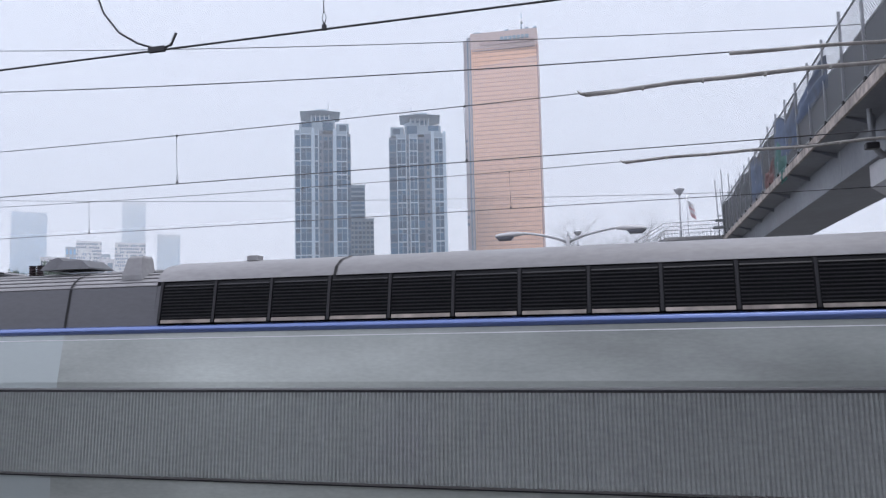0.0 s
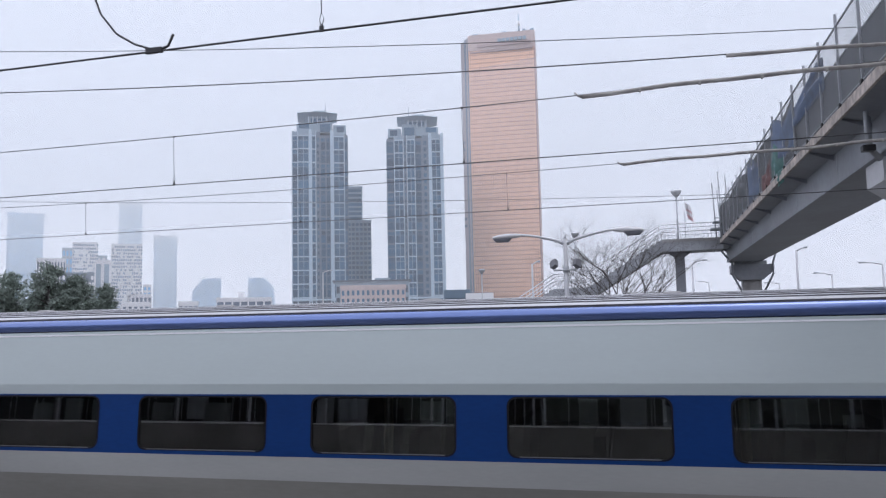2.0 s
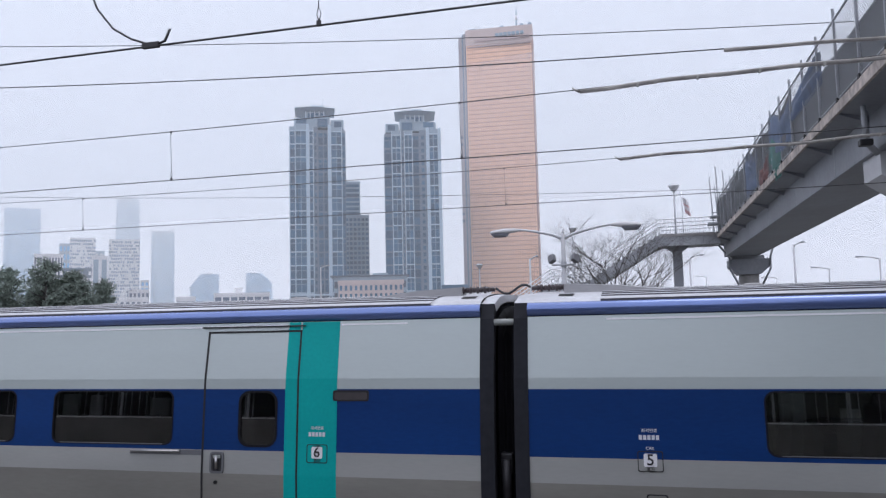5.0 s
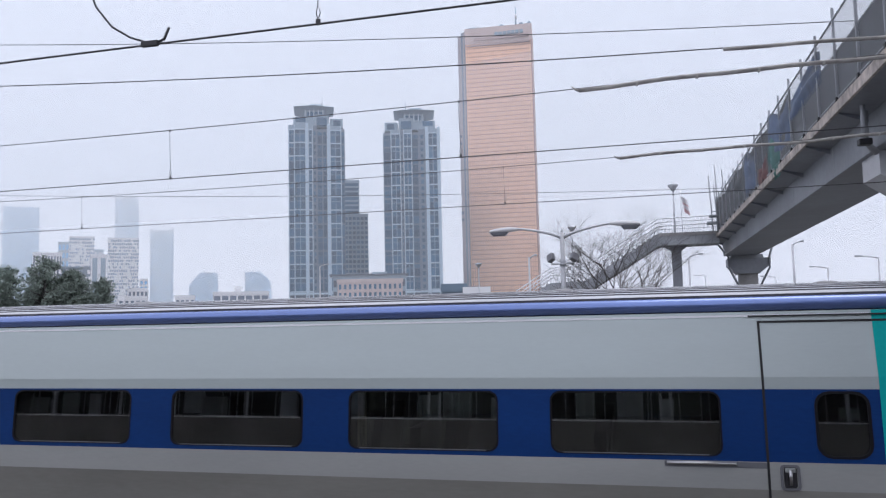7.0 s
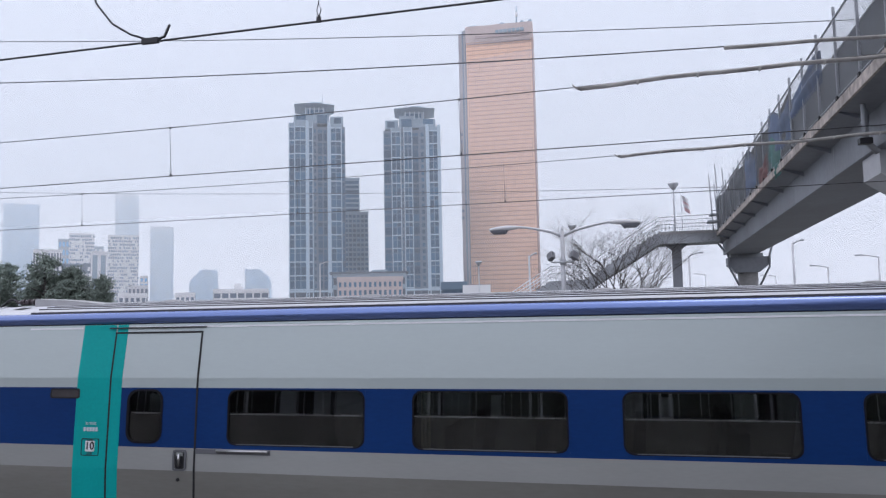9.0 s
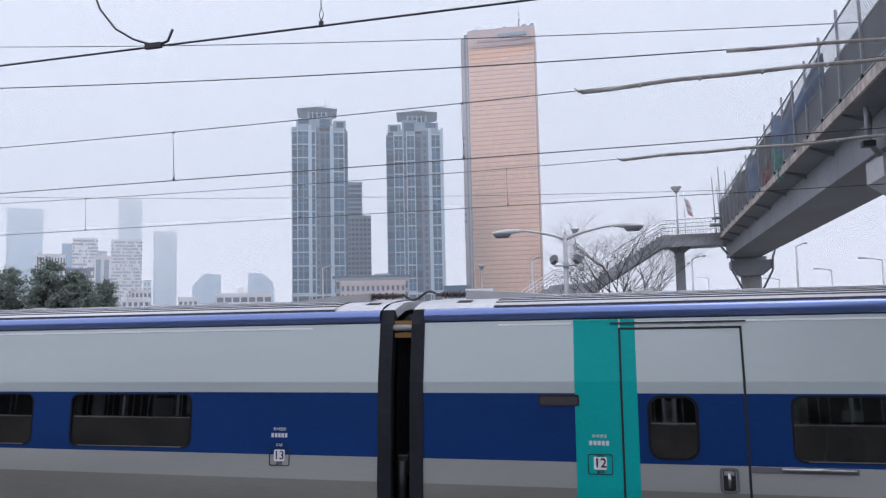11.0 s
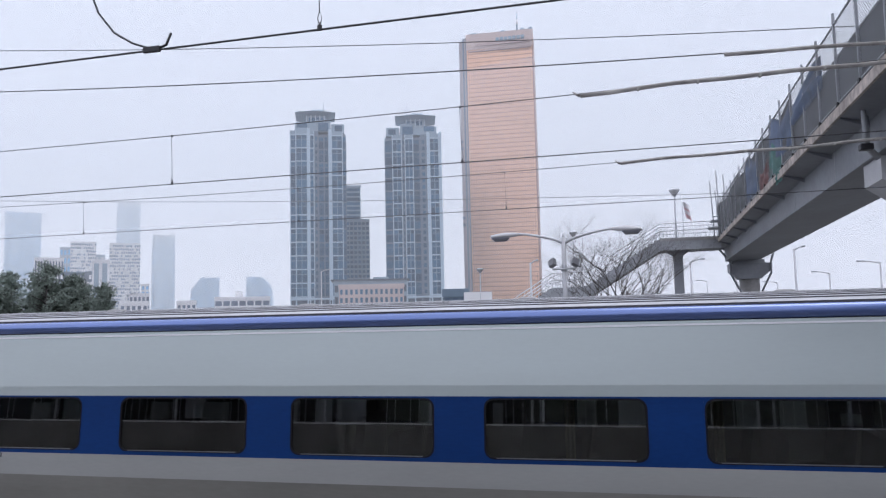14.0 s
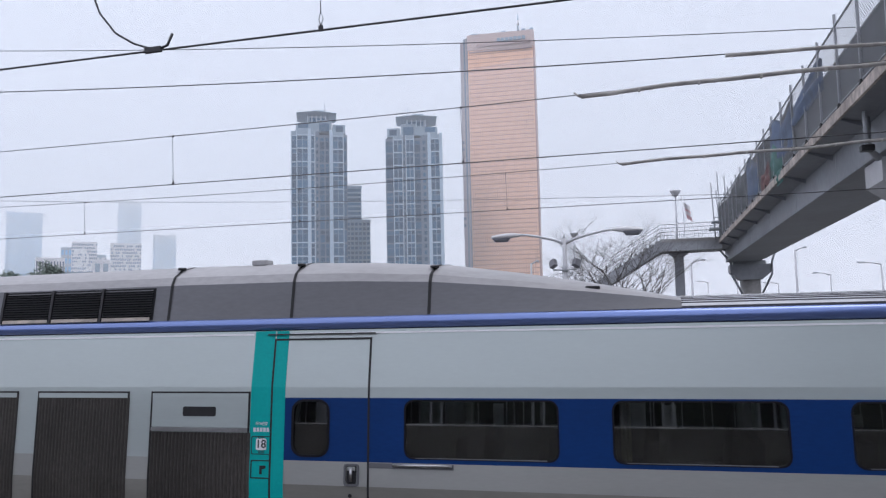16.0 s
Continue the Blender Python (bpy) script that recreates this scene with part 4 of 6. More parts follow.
# ---------------------------------------------------------------- overhead wires
def sag_line(a, b, drop, n=24):
    a, b = Vector(a), Vector(b)
    return [a.lerp(b, i / n) - Vector((0, 0, drop * 4 * (i / n) * (1 - i / n))) for i in range(n + 1)]


def through_points(pts, n=6):
    """A smooth line through a few points of the plan (x, z), at one distance."""
    xs, zs = [p[0] for p in pts], [p[1] for p in pts]
    c = np.polyfit(xs, zs, 2)
    return [(float(x), float(np.polyval(c, x))) for x in np.linspace(xs[0] - 12, xs[-1] + 8, 30)]


def catenary(name, y, z, carrier, droppers, sheath_from=None, r=0.0065):
    th = root(name, "copper contact wire hung by droppers from its carrier wire", "overhead wire", "overhead wires")
    part("contact_wire", one_tube([(-70, y, z), (40, y, z)], r), WIRE, th)
    c = np.polyfit([p[0] for p in carrier], [p[1] for p in carrier], 2)

    def top(x):
        return float(np.polyval(c, x))
    pts = [(x, y, top(x)) for x in np.linspace(-24, 16, 41)]
    part("carrier_wire", one_tube(pts, r * 0.9, n=6), WIRE, th)
    for x in droppers:
        zt = top(x)
        d = part("dropper", one_tube([(x - 0.02, y, zt), (x, y, z + 0.12)], 0.0035, n=6), WIRE, th)
        part("dropper_clip", one_box(x - 0.016, x + 0.016, y - 0.010, y + 0.010, z - 0.008, z + 0.035, bevel=0.003), CABLE, d)
        part("dropper_loop", one_tube([(x, y, z + 0.03), (x + 0.018, y, z + 0.08), (x, y, z + 0.14), (x - 0.016, y, z + 0.08), (x, y, z + 0.035)], 0.0035, n=6), WIRE, d)
        part("dropper_clip", one_box(x - 0.025, x + 0.003, y - 0.008, y + 0.008, zt - 0.02, zt + 0.012, bevel=0.003), CABLE, d)
    if sheath_from is not None:
        pts = []
        for x in np.arange(sheath_from, 16, 0.35):
            zt = top(x)
            pts.append((x, y, zt - 0.012 + 0.012 * math.sin(x * 1.7) + 0.008 * math.sin(x * 4.1)))
        sh = part("wire_sheath", one_tube(pts, 0.027, n=8), SHEATH, th, "weathered insulating sheath")
        clip = part("sheath_clip", one_box(-0.014, 0.014, -0.03, 0.03, -0.032, 0.008, bevel=0.003), SHEATH, sh)
        clip.matrix_basis = pose(*pts[2])
        for p in pts[4::2]:
            share("sheath_clip", clip, sh, pose(p[0], p[1], p[2]))
        part("sheath_end", one_tube([pts[0], (pts[0][0] - 0.05, y, pts[0][2] + 0.02), (pts[0][0] - 0.09, y, pts[0][2] + 0.06)], 0.02, 0.008), SHEATH, sh)
    return th


near = catenary("overhead_wire", 4.88, 5.205, [(-10, 6.3), (0, 6.2), (10, 6.3)], [-2.11], r=0.008)
part("feed_jumper", one_tube([(-3.42, 4.88, 5.21), (-3.50, 4.88, 5.235), (-3.62, 4.88, 5.28), (-3.78, 4.88, 5.38), (-3.92, 4.88, 5.55), (-3.99, 4.88, 5.72), (-4.05, 4.88, 6.0), (-4.1, 4.88, 6.25)], 0.008), CABLE, near)
part("jumper_clamp", one_box(-3.52, -3.38, 4.865, 4.895, 5.19, 5.235, bevel=0.006), CABLE, near)
part("jumper_tail", one_tube([(-3.40, 4.88, 5.215), (-3.33, 4.88, 5.235), (-3.29, 4.88, 5.32)], 0.010), CABLE, near)
catenary("overhead_wire", 9.6, 5.195, [(-9.37, 5.90), (-6.47, 5.892), (-2.41, 5.929), (-0.66, 5.95), (2.8, 6.017)], [-6.43, -2.19], sheath_from=-0.66)
catenary("overhead_wire", 14.05, 5.205, [(-13.67, 5.914), (-11.6, 5.89), (-6.56, 5.865), (-3.56, 5.90), (-0.3, 5.925), (4.0, 6.03)], [-11.55, -6.55, -2.39], sheath_from=-0.30)
for y, pts, sheath, r, words in (
        (9.0, [(-8.81, 6.60), (-2.25, 6.214), (0.99, 6.08), (2.64, 6.04)], 0.99, 0.007, "dark feeder wire with a grey sheath"),
        (18.0, [(-17.7, 11.28), (-4.49, 10.0), (5.29, 9.29)], None, 0.010, "thin dark aerial wire"),
        (40.0, [(-38.9, 11.41), (-10.2, 9.72), (3.0, 9.19)], None, 0.012, "thin dark aerial wire")):
    th = root("aerial_wire", words, "aerial wire", "overhead wires")
    line = through_points(pts)
    part("wire", one_tube([(x, y, z) for x, z in line], r, n=6), WIRE, th)
    if sheath is not None:
        part("wire_sheath", one_tube([(x, y, float(np.interp(x, [p[0] for p in line], [p[1] for p in line])) - 0.012 + 0.006 * math.sin(4 * x)) for x in np.arange(sheath, 10, 0.25)], 0.022, n=8), SHEATH, th, "weathered insulating sheath")


# ---------------------------------------------------------------- footbridge
BX0, BX1, BZ = 4.15, 7.10, 7.30
END_Y = 45.5


def mesh_material():
    """Woven wire mesh: fine wires with clear gaps."""
    m = bpy.data.materials.new("wire_mesh")
    m.use_nodes = True
    nt = m.node_tree
    b = nt.nodes["Principled BSDF"]
    b.inputs["Base Color"].default_value, b.inputs["Roughness"].default_value = (0.16, 0.165, 0.175, 1), 0.6
    co = nt.nodes.new("ShaderNodeTexCoord")
    tr, mx = nt.nodes.new("ShaderNodeBsdfTransparent"), nt.nodes.new("ShaderNodeMixShader")
    total = None
    for turn in (45, -45):
        mp = nt.nodes.new("ShaderNodeMapping")
        mp.inputs["Rotation"].default_value = (radians(turn), 0, 0)
        mp.inputs["Scale"].default_value = (14, 14, 14)
        w = nt.nodes.new("ShaderNodeTexWave")
        w.bands_direction = "Y"
        w.inputs["Scale"].default_value = 0.32
        th = nt.nodes.new("ShaderNodeMath")
        th.operation = "GREATER_THAN"
        th.inputs[1].default_value = 0.90
        nt.links.new(co.outputs["Object"], mp.inputs[0])
        nt.links.new(mp.outputs[0], w.inputs["Vector"])
        nt.links.new(w.outputs["Fac"], th.inputs[0])
        if total is None:
            total = th.outputs[0]
        else:
            mxm = nt.nodes.new("ShaderNodeMath")
            mxm.operation = "MAXIMUM"
            nt.links.new(total, mxm.inputs[0])
            nt.links.new(th.outputs[0], mxm.inputs[1])
            total = mxm.outputs[0]
    nt.links.new(total, mx.inputs[0])
    nt.links.new(tr.outputs[0], mx.inputs[1])
    nt.links.new(b.outputs[0], mx.inputs[2])
    nt.links.new(mx.outputs[0], nt.nodes["Material Output"].inputs[0])
    return m


WIREMESH = mesh_material()
SHEETPANEL = mat("grey_sheet_panel", (0.145, 0.158, 0.175), 0.6, grain=0.06, scale=5, dirt=0.2, dirt_scale=0.7)
DARKSHEET = mat("dark_netting", (0.105, 0.115, 0.125), 0.8, grain=0.2, scale=4, dirt=0.35, dirt_scale=0.5)
BLUETARP = mat("blue_tarpaulin", (0.075, 0.115, 0.20), 0.6, grain=0.25, scale=3, dirt=0.4, dirt_scale=0.6)
GREENTARP = mat("green_tarpaulin", (0.035, 0.14, 0.125), 0.6, grain=0.25, scale=3, dirt=0.4, dirt_scale=0.6)
REDTARP = mat("faded_red_cloth", (0.15, 0.07, 0.065), 0.7, grain=0.25, scale=3, dirt=0.4)
WHITEBOX = mat("pale_grey_sheet_metal", (0.50, 0.51, 0.53), 0.5, grain=0.06, dirt=0.12)

bridge = root("footbridge", "grey steel footbridge over the tracks with mesh fences and tarpaulins", "footbridge")
part("deck", loft(bmesh.new(), [[(x, y, z) for x, z in ((BX0 + 0.02, BZ + 0.01), (BX0 + 0.02, BZ + 0.2), (BX1 - 0.02, BZ + 0.2), (BX1 - 0.02, BZ + 0.01), (6.68, 7.18), (4.74, 7.18))] for y in (-8.8, END_Y + 4)], close=True, caps=True), GIRDER, bridge)
part("girder", one_box(4.76, 6.66, -8.8, END_Y + 3.6, 6.40, 7.19, bevel=0.015), GIRDER, bridge, "blue-grey steel box girder")
for y in np.arange(-6.0, END_Y + 3, 5.4):
    for x in (4.754, 6.654):
        part("girder_splice", one_box(x, x + 0.012, float(y) - 0.02, float(y) + 0.02, 6.42, 7.17), STEELGREY, bridge)
for x, w in ((BX0, 0.03), (BX1 - 0.03, 0.03)):
    part("fascia", one_box(x - 0.03, x + w, -8.8, END_Y + 1.0, BZ - 0.03, BZ + 0.20, bevel=0.008), RUSTEDGE, bridge, "rust-stained pale deck edge")
bolt = None
for i in range(22):
    m = pose(BX0 - 0.02, 8.97 + 1.73 * i, BZ + 0.13)
    if bolt is None:
        bolt = part("post_foot", one_box(-0.025, 0.03, -0.06, 0.06, 0.06, 0.15, bevel=0.008), SLAT, bridge)
        bolt.matrix_basis = m
    else:
        share("post_foot", bolt, bridge, m)
rib = None
for i in range(17):
    m = pose(0, -6.4 + 3.46 * i, 0)
    if rib is None:
        rib = part("deck_rib", loft(bmesh.new(), [[(x, y, z) for x, z in ((BX0 + 0.03, BZ + 0.005), (BX0 + 0.03, BZ - 0.03), (4.77, 7.04), (4.77, 7.17))] for y in (-0.02, 0.02)], close=True, caps=True), GIRDER, bridge)
        rib.matrix_basis = m
    else:
        share("deck_rib", rib, bridge, m)
RAIL_Z = 9.27
for x in (BX0 + 0.01, BX1 - 0.01):
    part("top_rail", one_tube([(x, -8.5, RAIL_Z), (x, END_Y, RAIL_Z)], 0.024), STEELGREY, bridge)
    part("toe_rail", one_tube([(x, -8.5, BZ + 0.27), (x, END_Y, BZ + 0.27)], 0.022), STEELGREY, bridge)
    post = None
    for i in range(31):
        m = pose(x, -6.6 + 1.73 * i, BZ + 0.1)
        if post is None:
            post = part("fence_post", loft(bmesh.new(), [[(dx, dy, z) for dx, dy in ((-0.030, -0.024), (0.024, -0.024), (0.024, 0.024), (-0.030, 0.024))] for z in (0, 2.12)], close=True, caps=True), STEELGREY, bridge)
            post.matrix_basis = m
        else:
            share("fence_post", post, bridge, m)
part("mesh_panel", loft(bmesh.new(), [[(BX0, y, z) for z in (BZ + 0.2, RAIL_Z)] for y in (-8.5, END_Y)]), WIREMESH, bridge, "wire mesh fence panel")
# sheet panels along the lower fence, netting and tarpaulins bundled farther on
sheet = None
for i in range(18):
    m = pose(BX0 + 0.05, -6.6 + 1.73 * i, BZ + 0.30)
    if sheet is None:
        sheet = part("fence_sheet", one_box(-0.008, 0.008, 0.012, 1.718, 0, 0.94, bevel=0.004), SHEETPANEL, bridge, "grey sheet panel behind the mesh")
        sheet.matrix_basis = m
    else:
        share("fence_sheet", sheet, bridge, m)
part("sheet_rail", one_box(BX0 + 0.03, BX0 + 0.075, -8.5, 24.5, BZ + 1.24, BZ + 1.285, bevel=0.006), STEELGREY, bridge)
part("kick_plate", one_box(BX0 + 0.04, BX0 + 0.06, -8.5, END_Y, BZ + 0.2, BZ + 0.30), SLAT, bridge)
bm = loft(bmesh.new(), [[(BX0 + 0.03 + 0.03 * math.sin(1.1 * y + 2 * z), y, z) for z in (BZ + 0.2, BZ + 0.9, BZ + 1.5, BZ + 1.80 + 0.10 * math.sin(0.9 * y))] for y in np.linspace(22.6, END_Y, 60)])
part("netting", bm, DARKSHEET, bridge, "dark netting behind the fence")


def bundle(name, y0, y1, z0, z1, material, seed):
    """A crumpled sheet stuffed behind the fence."""
    bm = bmesh.new()
    rows = []
    for i in range(13):
        a = i / 12
        row = []
        for j in range(9):
            b = j / 8
            e = math.sin(math.pi * a) ** 0.5 * math.sin(math.pi * min(1, b * 1.05)) ** 0.5
            n = noise.noise((a * 4 + seed, b * 4, seed))
            row.append((BX0 + 0.02 - 0.10 * e * (0.6 + n), y0 + (y1 - y0) * a, z0 + (z1 - z0) * b * (0.75 + 0.35 * math.sin(2.6 * a + seed) ** 2) + 0.05 * n))
        rows.append(row)
    return smooth(part(name, loft(bm, rows), material, bridge), 60)


bundle("tarpaulin", 19.0, 23.4, BZ + 1.0, BZ + 1.75, BLUETARP, 1.0)
bundle("tarpaulin", 22.8, 26.8, BZ + 0.5, BZ + 1.95, BLUETARP, 2.3)
bundle("tarpaulin", 24.3, 27.0, BZ + 0.2, BZ + 1.3, GREENTARP, 3.1)
bundle("tarpaulin", 27.2, 29.3, BZ + 0.1, BZ + 0.95, REDTARP, 4.7)
bundle("tarpaulin", 29.5, 33.0, BZ + 0.3, BZ + 1.9, BLUETARP, 5.9)
bundle("tarpaulin", 33.2, 37.0, BZ + 0.3, BZ + 1.8, DARKSHEET, 6.2)
bundle("tarpaulin", 24.9, 26.0, BZ - 0.1, BZ + 0.35, GREENTARP, 7.2)
# hammerhead pier between the tracks, downpipe and lamp under the deck
pier = root("bridge_pier", "pale concrete hammerhead bridge pier", "bridge pier", "bridge piers")
part("pier_cap", loft(bmesh.new(), [[(x, y, z) for x, z in ((4.86, 6.39), (4.86, 5.90), (5.35, 5.55), (6.0, 5.55), (6.5, 5.90), (6.5, 6.39))] for y in (17.6, 18.9)], close=True, caps=True), WHITEBOX, pier)
part("pier_shaft", one_box(5.35, 6.0, 17.85, 18.65, -0.6, 5.56, bevel=0.03), CONCRETE, pier)
part("downpipe", one_tube([(4.52, 17.2, 7.15), (4.52, 17.2, 6.5), (4.75, 17.35, 6.3)], 0.07), STEELGREY, pier)
part("downpipe", one_tube([(4.42, 16.9, 7.2), (4.42, 16.9, 6.55)], 0.05), STEELGREY, pier)
part("under_lamp", one_box(4.35, 4.6, 17.0, 17.2, 6.42, 6.55, bevel=0.02), SLAT, pier)
pier = root("bridge_pier", "grey steel-capped round bridge pier with slanting struts", "bridge pier", "bridge piers")
part("pier_cap", loft(bmesh.new(), [[(x, y, z) for x, z in ((4.93, 6.20), (4.93, 5.75), (5.45, 5.30), (6.65, 5.30), (7.19, 5.75), (7.19, 6.20))] for y in (48.3, 49.6)], close=True, caps=True), GIRDER, pier)
part("bearing", one_box(5.1, 6.9, 48.5, 49.4, 6.19, 6.42), STEELGREY, pier)
part("pier_shaft", one_tube([(6.06, 48.95, -0.6), (6.06, 48.95, 5.31)], 0.57, n=24), CONCRETE, pier)
for sx, ex in ((4.3, 5.5), (7.5, 6.62)):
    part("strut", one_tube([(sx, 48.2, 7.2), (4.95 if sx < 6 else 7.2, 48.2, 6.3), (4.97 if sx < 6 else 7.18, 48.2, 5.6), (ex, 48.3, 4.5)], 0.06), GIRDER, pier)

# stairs at the far end
SY0, SY1 = 45.6, 47.6
stairs = root("bridge_stairs", "grey concrete bridge stairs with pale railings", "stairs")
flight = [(4.3, 7.62), (1.0, 7.58), (-3.15, 5.05), (-5.2, 5.0), (-9.5, 2.3), (-13, 0.0)]
part("stringer", loft(bmesh.new(), [[(x, y, z) for x, z in flight + [(x, z - (0.66 if i < 4 else 0.6)) for i, (x, z) in reversed(list(enumerate(flight)))]] for y in (SY0, SY1)], close=True, caps=True), STEELGREY, stairs)
part("landing_edge", one_box(1.0, 4.3, SY0 - 0.04, SY0, 7.45, 7.62), CONCRETE, stairs)
part("landing_column", one_box(1.72, 2.24, 46.3, 46.9, -0.6, 6.94, bevel=0.02), GIRDER, stairs)
part("column_bracket", loft(bmesh.new(), [[(x, y, z) for x, z in ((1.3, 6.95), (2.66, 6.95), (2.24, 6.65), (1.72, 6.65))] for y in (46.2, 47.0)], close=True, caps=True), GIRDER, stairs)
step = None
for a, b in ((1, 2), (3, 4)):
    (xa, za), (xb, zb) = flight[a], flight[b]
    n = int((za - zb) / 0.17)
    for i in range(n):
        m = pose(xa + (xb - xa) * (i + 0.5) / n, 0, za + (zb - za) * (i + 0.5) / n)
        if step is None:
            step = part("step", one_box(-0.16, 0.16, SY0 + 0.05, SY1 - 0.05, -0.2, 0.03), CONCRETE, stairs)
            step.matrix_basis = m
        else:
            share("step", step, stairs, m)
for y in (SY0 + 0.05, SY1 - 0.05):
    for h in (0.88, 0.45):
        part("handrail", one_tube([(x, y, z + h) for x, z in flight], 0.028), RAILPAINT, stairs)
    bal = None
    for (xa, za), (xb, zb) in zip(flight, flight[1:]):
        n = max(2, int(abs(xb - xa) / 0.2))
        for i in range(n):
            m = pose(xa + (xb - xa) * i / n, y, za + (zb - za) * i / n)
            if bal is None:
                bal = part("baluster", one_tube([(0, 0, 0), (0, 0, 0.88)], 0.012, n=6), RAILPAINT, stairs)
                bal.matrix_basis = m
            else:
                share("baluster", bal, stairs, m)
scaf = root("scaffold", "rusty scaffold poles at the footbridge's end", "scaffold")
for x, y, z in ((3.9, 44.8, 10.6), (4.25, 44.9, 11.2), (4.6, 44.7, 10.9), (4.95, 44.9, 10.2), (4.1, 44.2, 10.0)):
    part("scaffold_pole", one_tube([(x, y, 7.4), (x - 0.12, y, z)], 0.03), STEELGREY, scaf)
for z in (8.6, 9.7):
    part("scaffold_bar", one_tube([(3.8, 44.7, z), (5.1, 44.7, z + 0.02)], 0.025), STEELGREY, scaf)
part("scaffold_board", one_box(3.6, 4.3, 44.6, 45.5, 7.95, 8.05), STEELGREY, scaf)
part("scaffold_board", one_box(3.75, 4.2, 44.6, 45.5, 8.35, 8.42), STEELGREY, scaf)
hut = root("stair_hut", "pale sheet-metal hut behind the footbridge", "hut")
part("hut_wall", one_box(5.35, 6.9, 47.0, 49.0, 7.5, 11.1, bevel=0.02), WHITEBOX, hut)

# ---------------------------------------------------------------- lamps, flag
LAMPHEAD = mat("lamp_housing_grey", (0.62, 0.62, 0.63), 0.45, grain=0.05)
LENS = mat("lamp_lens", (0.20, 0.21, 0.24), 0.15, coat=0.6)


def globe_lamp(x, y, z0, z1, s=1.0):
    th = root("globe_lamp", "slim grey lamp post with a cup-shaped head", "street lamp", "small lamp posts")
    part("pole", one_tube([(x, y, z0), (x, y, z1 - 0.3 * s)], 0.055 * s, 0.045 * s), POLEGREY, th)
    prof = [(0.07, -0.32), (0.16, -0.2), (0.27, -0.06), (0.30, 0.0), (0.30, 0.05), (0.18, 0.12), (0.0, 0.14)]
    bm = loft(bmesh.new(), [[(x + s * r * math.cos(a), y + s * r * math.sin(a), z1 + s * h) for a in (2 * math.pi * i / 16 for i in range(16))] for r, h in prof], close=True)
    smooth(part("lamp_head", bm, POLEGREY, th))


globe_lamp(1.95, 46.5, 7.6, 10.45)
globe_lamp(-7.9, 38.0, 0.0, 5.75, 0.55)
globe_lamp(-3.6, 42.5, 0.0, 7.85, 0.75)

LY = 32.0
th = root("twin_street_lamp", "grey twin-armed street lamp with two floodlights", "street lamp")
px = -0.0975 * LY
part("pole", one_tube([(px, LY, -0.6), (px, LY, 6.52)], 0.11, 0.085, n=12), POLEGREY, th)
part("pole_cap", one_tube([(px, LY, 6.45), (px, LY, 6.72)], 0.06, 0.03, n=10), POLEGREY, th)
for s, L, zt in ((-1, -0.158 * LY, 6.76), (1, -0.033 * LY, 6.80)):
    pts = [(px + s * 0.05, LY, 6.30)] + [(px + (L - px) * a, LY, 6.35 + (zt - 6.35) * (1 - (1 - a) ** 1.45)) for a in (0.2, 0.4, 0.6, 0.8, 1.0)]
    part("arm", one_tube(pts, 0.062, 0.045, n=8), POLEGREY, th)
    hx = L + s * 0.1
    head = part("lamp_head", loft(bmesh.new(), [[(L + s * d, LY + w * math.cos(a), zt - 0.02 + c + h * math.sin(a)) for a in (2 * math.pi * i / 12 for i in range(12))] for d, w, h, c in ((-0.12, 0.05, 0.06, 0), (0.1, 0.1, 0.09, 0), (0.45, 0.19, 0.12, -0.02), (0.85, 0.19, 0.11, -0.05), (1.08, 0.10, 0.06, -0.06))], close=True, caps=True), LAMPHEAD, th)
    smooth(head, 40)
    part("lens", loft(bmesh.new(), [[(L + s * d, LY + w * math.cos(a), zt - 0.10 - h * abs(math.sin(a)) - 0.02) for a in (math.pi * i / 8 for i in range(9))] for d, w, h in ((0.30, 0.12, 0.04), (0.42, 0.18, 0.17), (0.92, 0.18, 0.17), (1.05, 0.10, 0.05))]), LENS, th, "dull glass lamp lens")
part("flood_bar", one_tube([(px - 0.48, LY - 0.1, 5.22), (px + 0.48, LY - 0.1, 5.22)], 0.035), POLEGREY, th)
part("pole_collar", one_tube([(px, LY, 5.12), (px, LY, 5.36)], 0.13, n=12), STEELGREY, th)
for s in (-1, 1):
    fl = part("floodlight", one_box(-0.15, 0.15, -0.09, 0.11, -0.17, 0.16, bevel=0.025), GREYPANEL, th)
    fl.matrix_basis = pose(px + s * 0.48, LY - 0.1, 5.48, -20, s * 28, s * 35)

flag = root("flagpole", "white and red flag drooping on a thin pole", "flag")
part("pole", one_tube([(2.42, 47.5, 7.6), (2.40, 47.5, 10.3)], 0.02), POLEGREY, flag)
FLAGW, FLAGR = mat("white_flag_cloth", (0.7, 0.68, 0.70), 0.8, grain=0.2, scale=3), mat("red_flag_cloth", (0.55, 0.36, 0.37), 0.8, grain=0.2)
for z0, z1, m in ((9.0, 9.25, FLAGR), (9.25, 9.5, FLAGW), (9.5, 9.62, FLAGR), (9.62, 9.95, FLAGW)):
    part("flag_cloth", loft(bmesh.new(), [[(2.43 + 0.065 * i + 0.16 * (9.95 - z), 47.5 + 0.07 * math.sin(1.4 * i + 2 * z), z - 0.05 * i) for i in range(6)] for z in (z0, z1)]), m, flag)


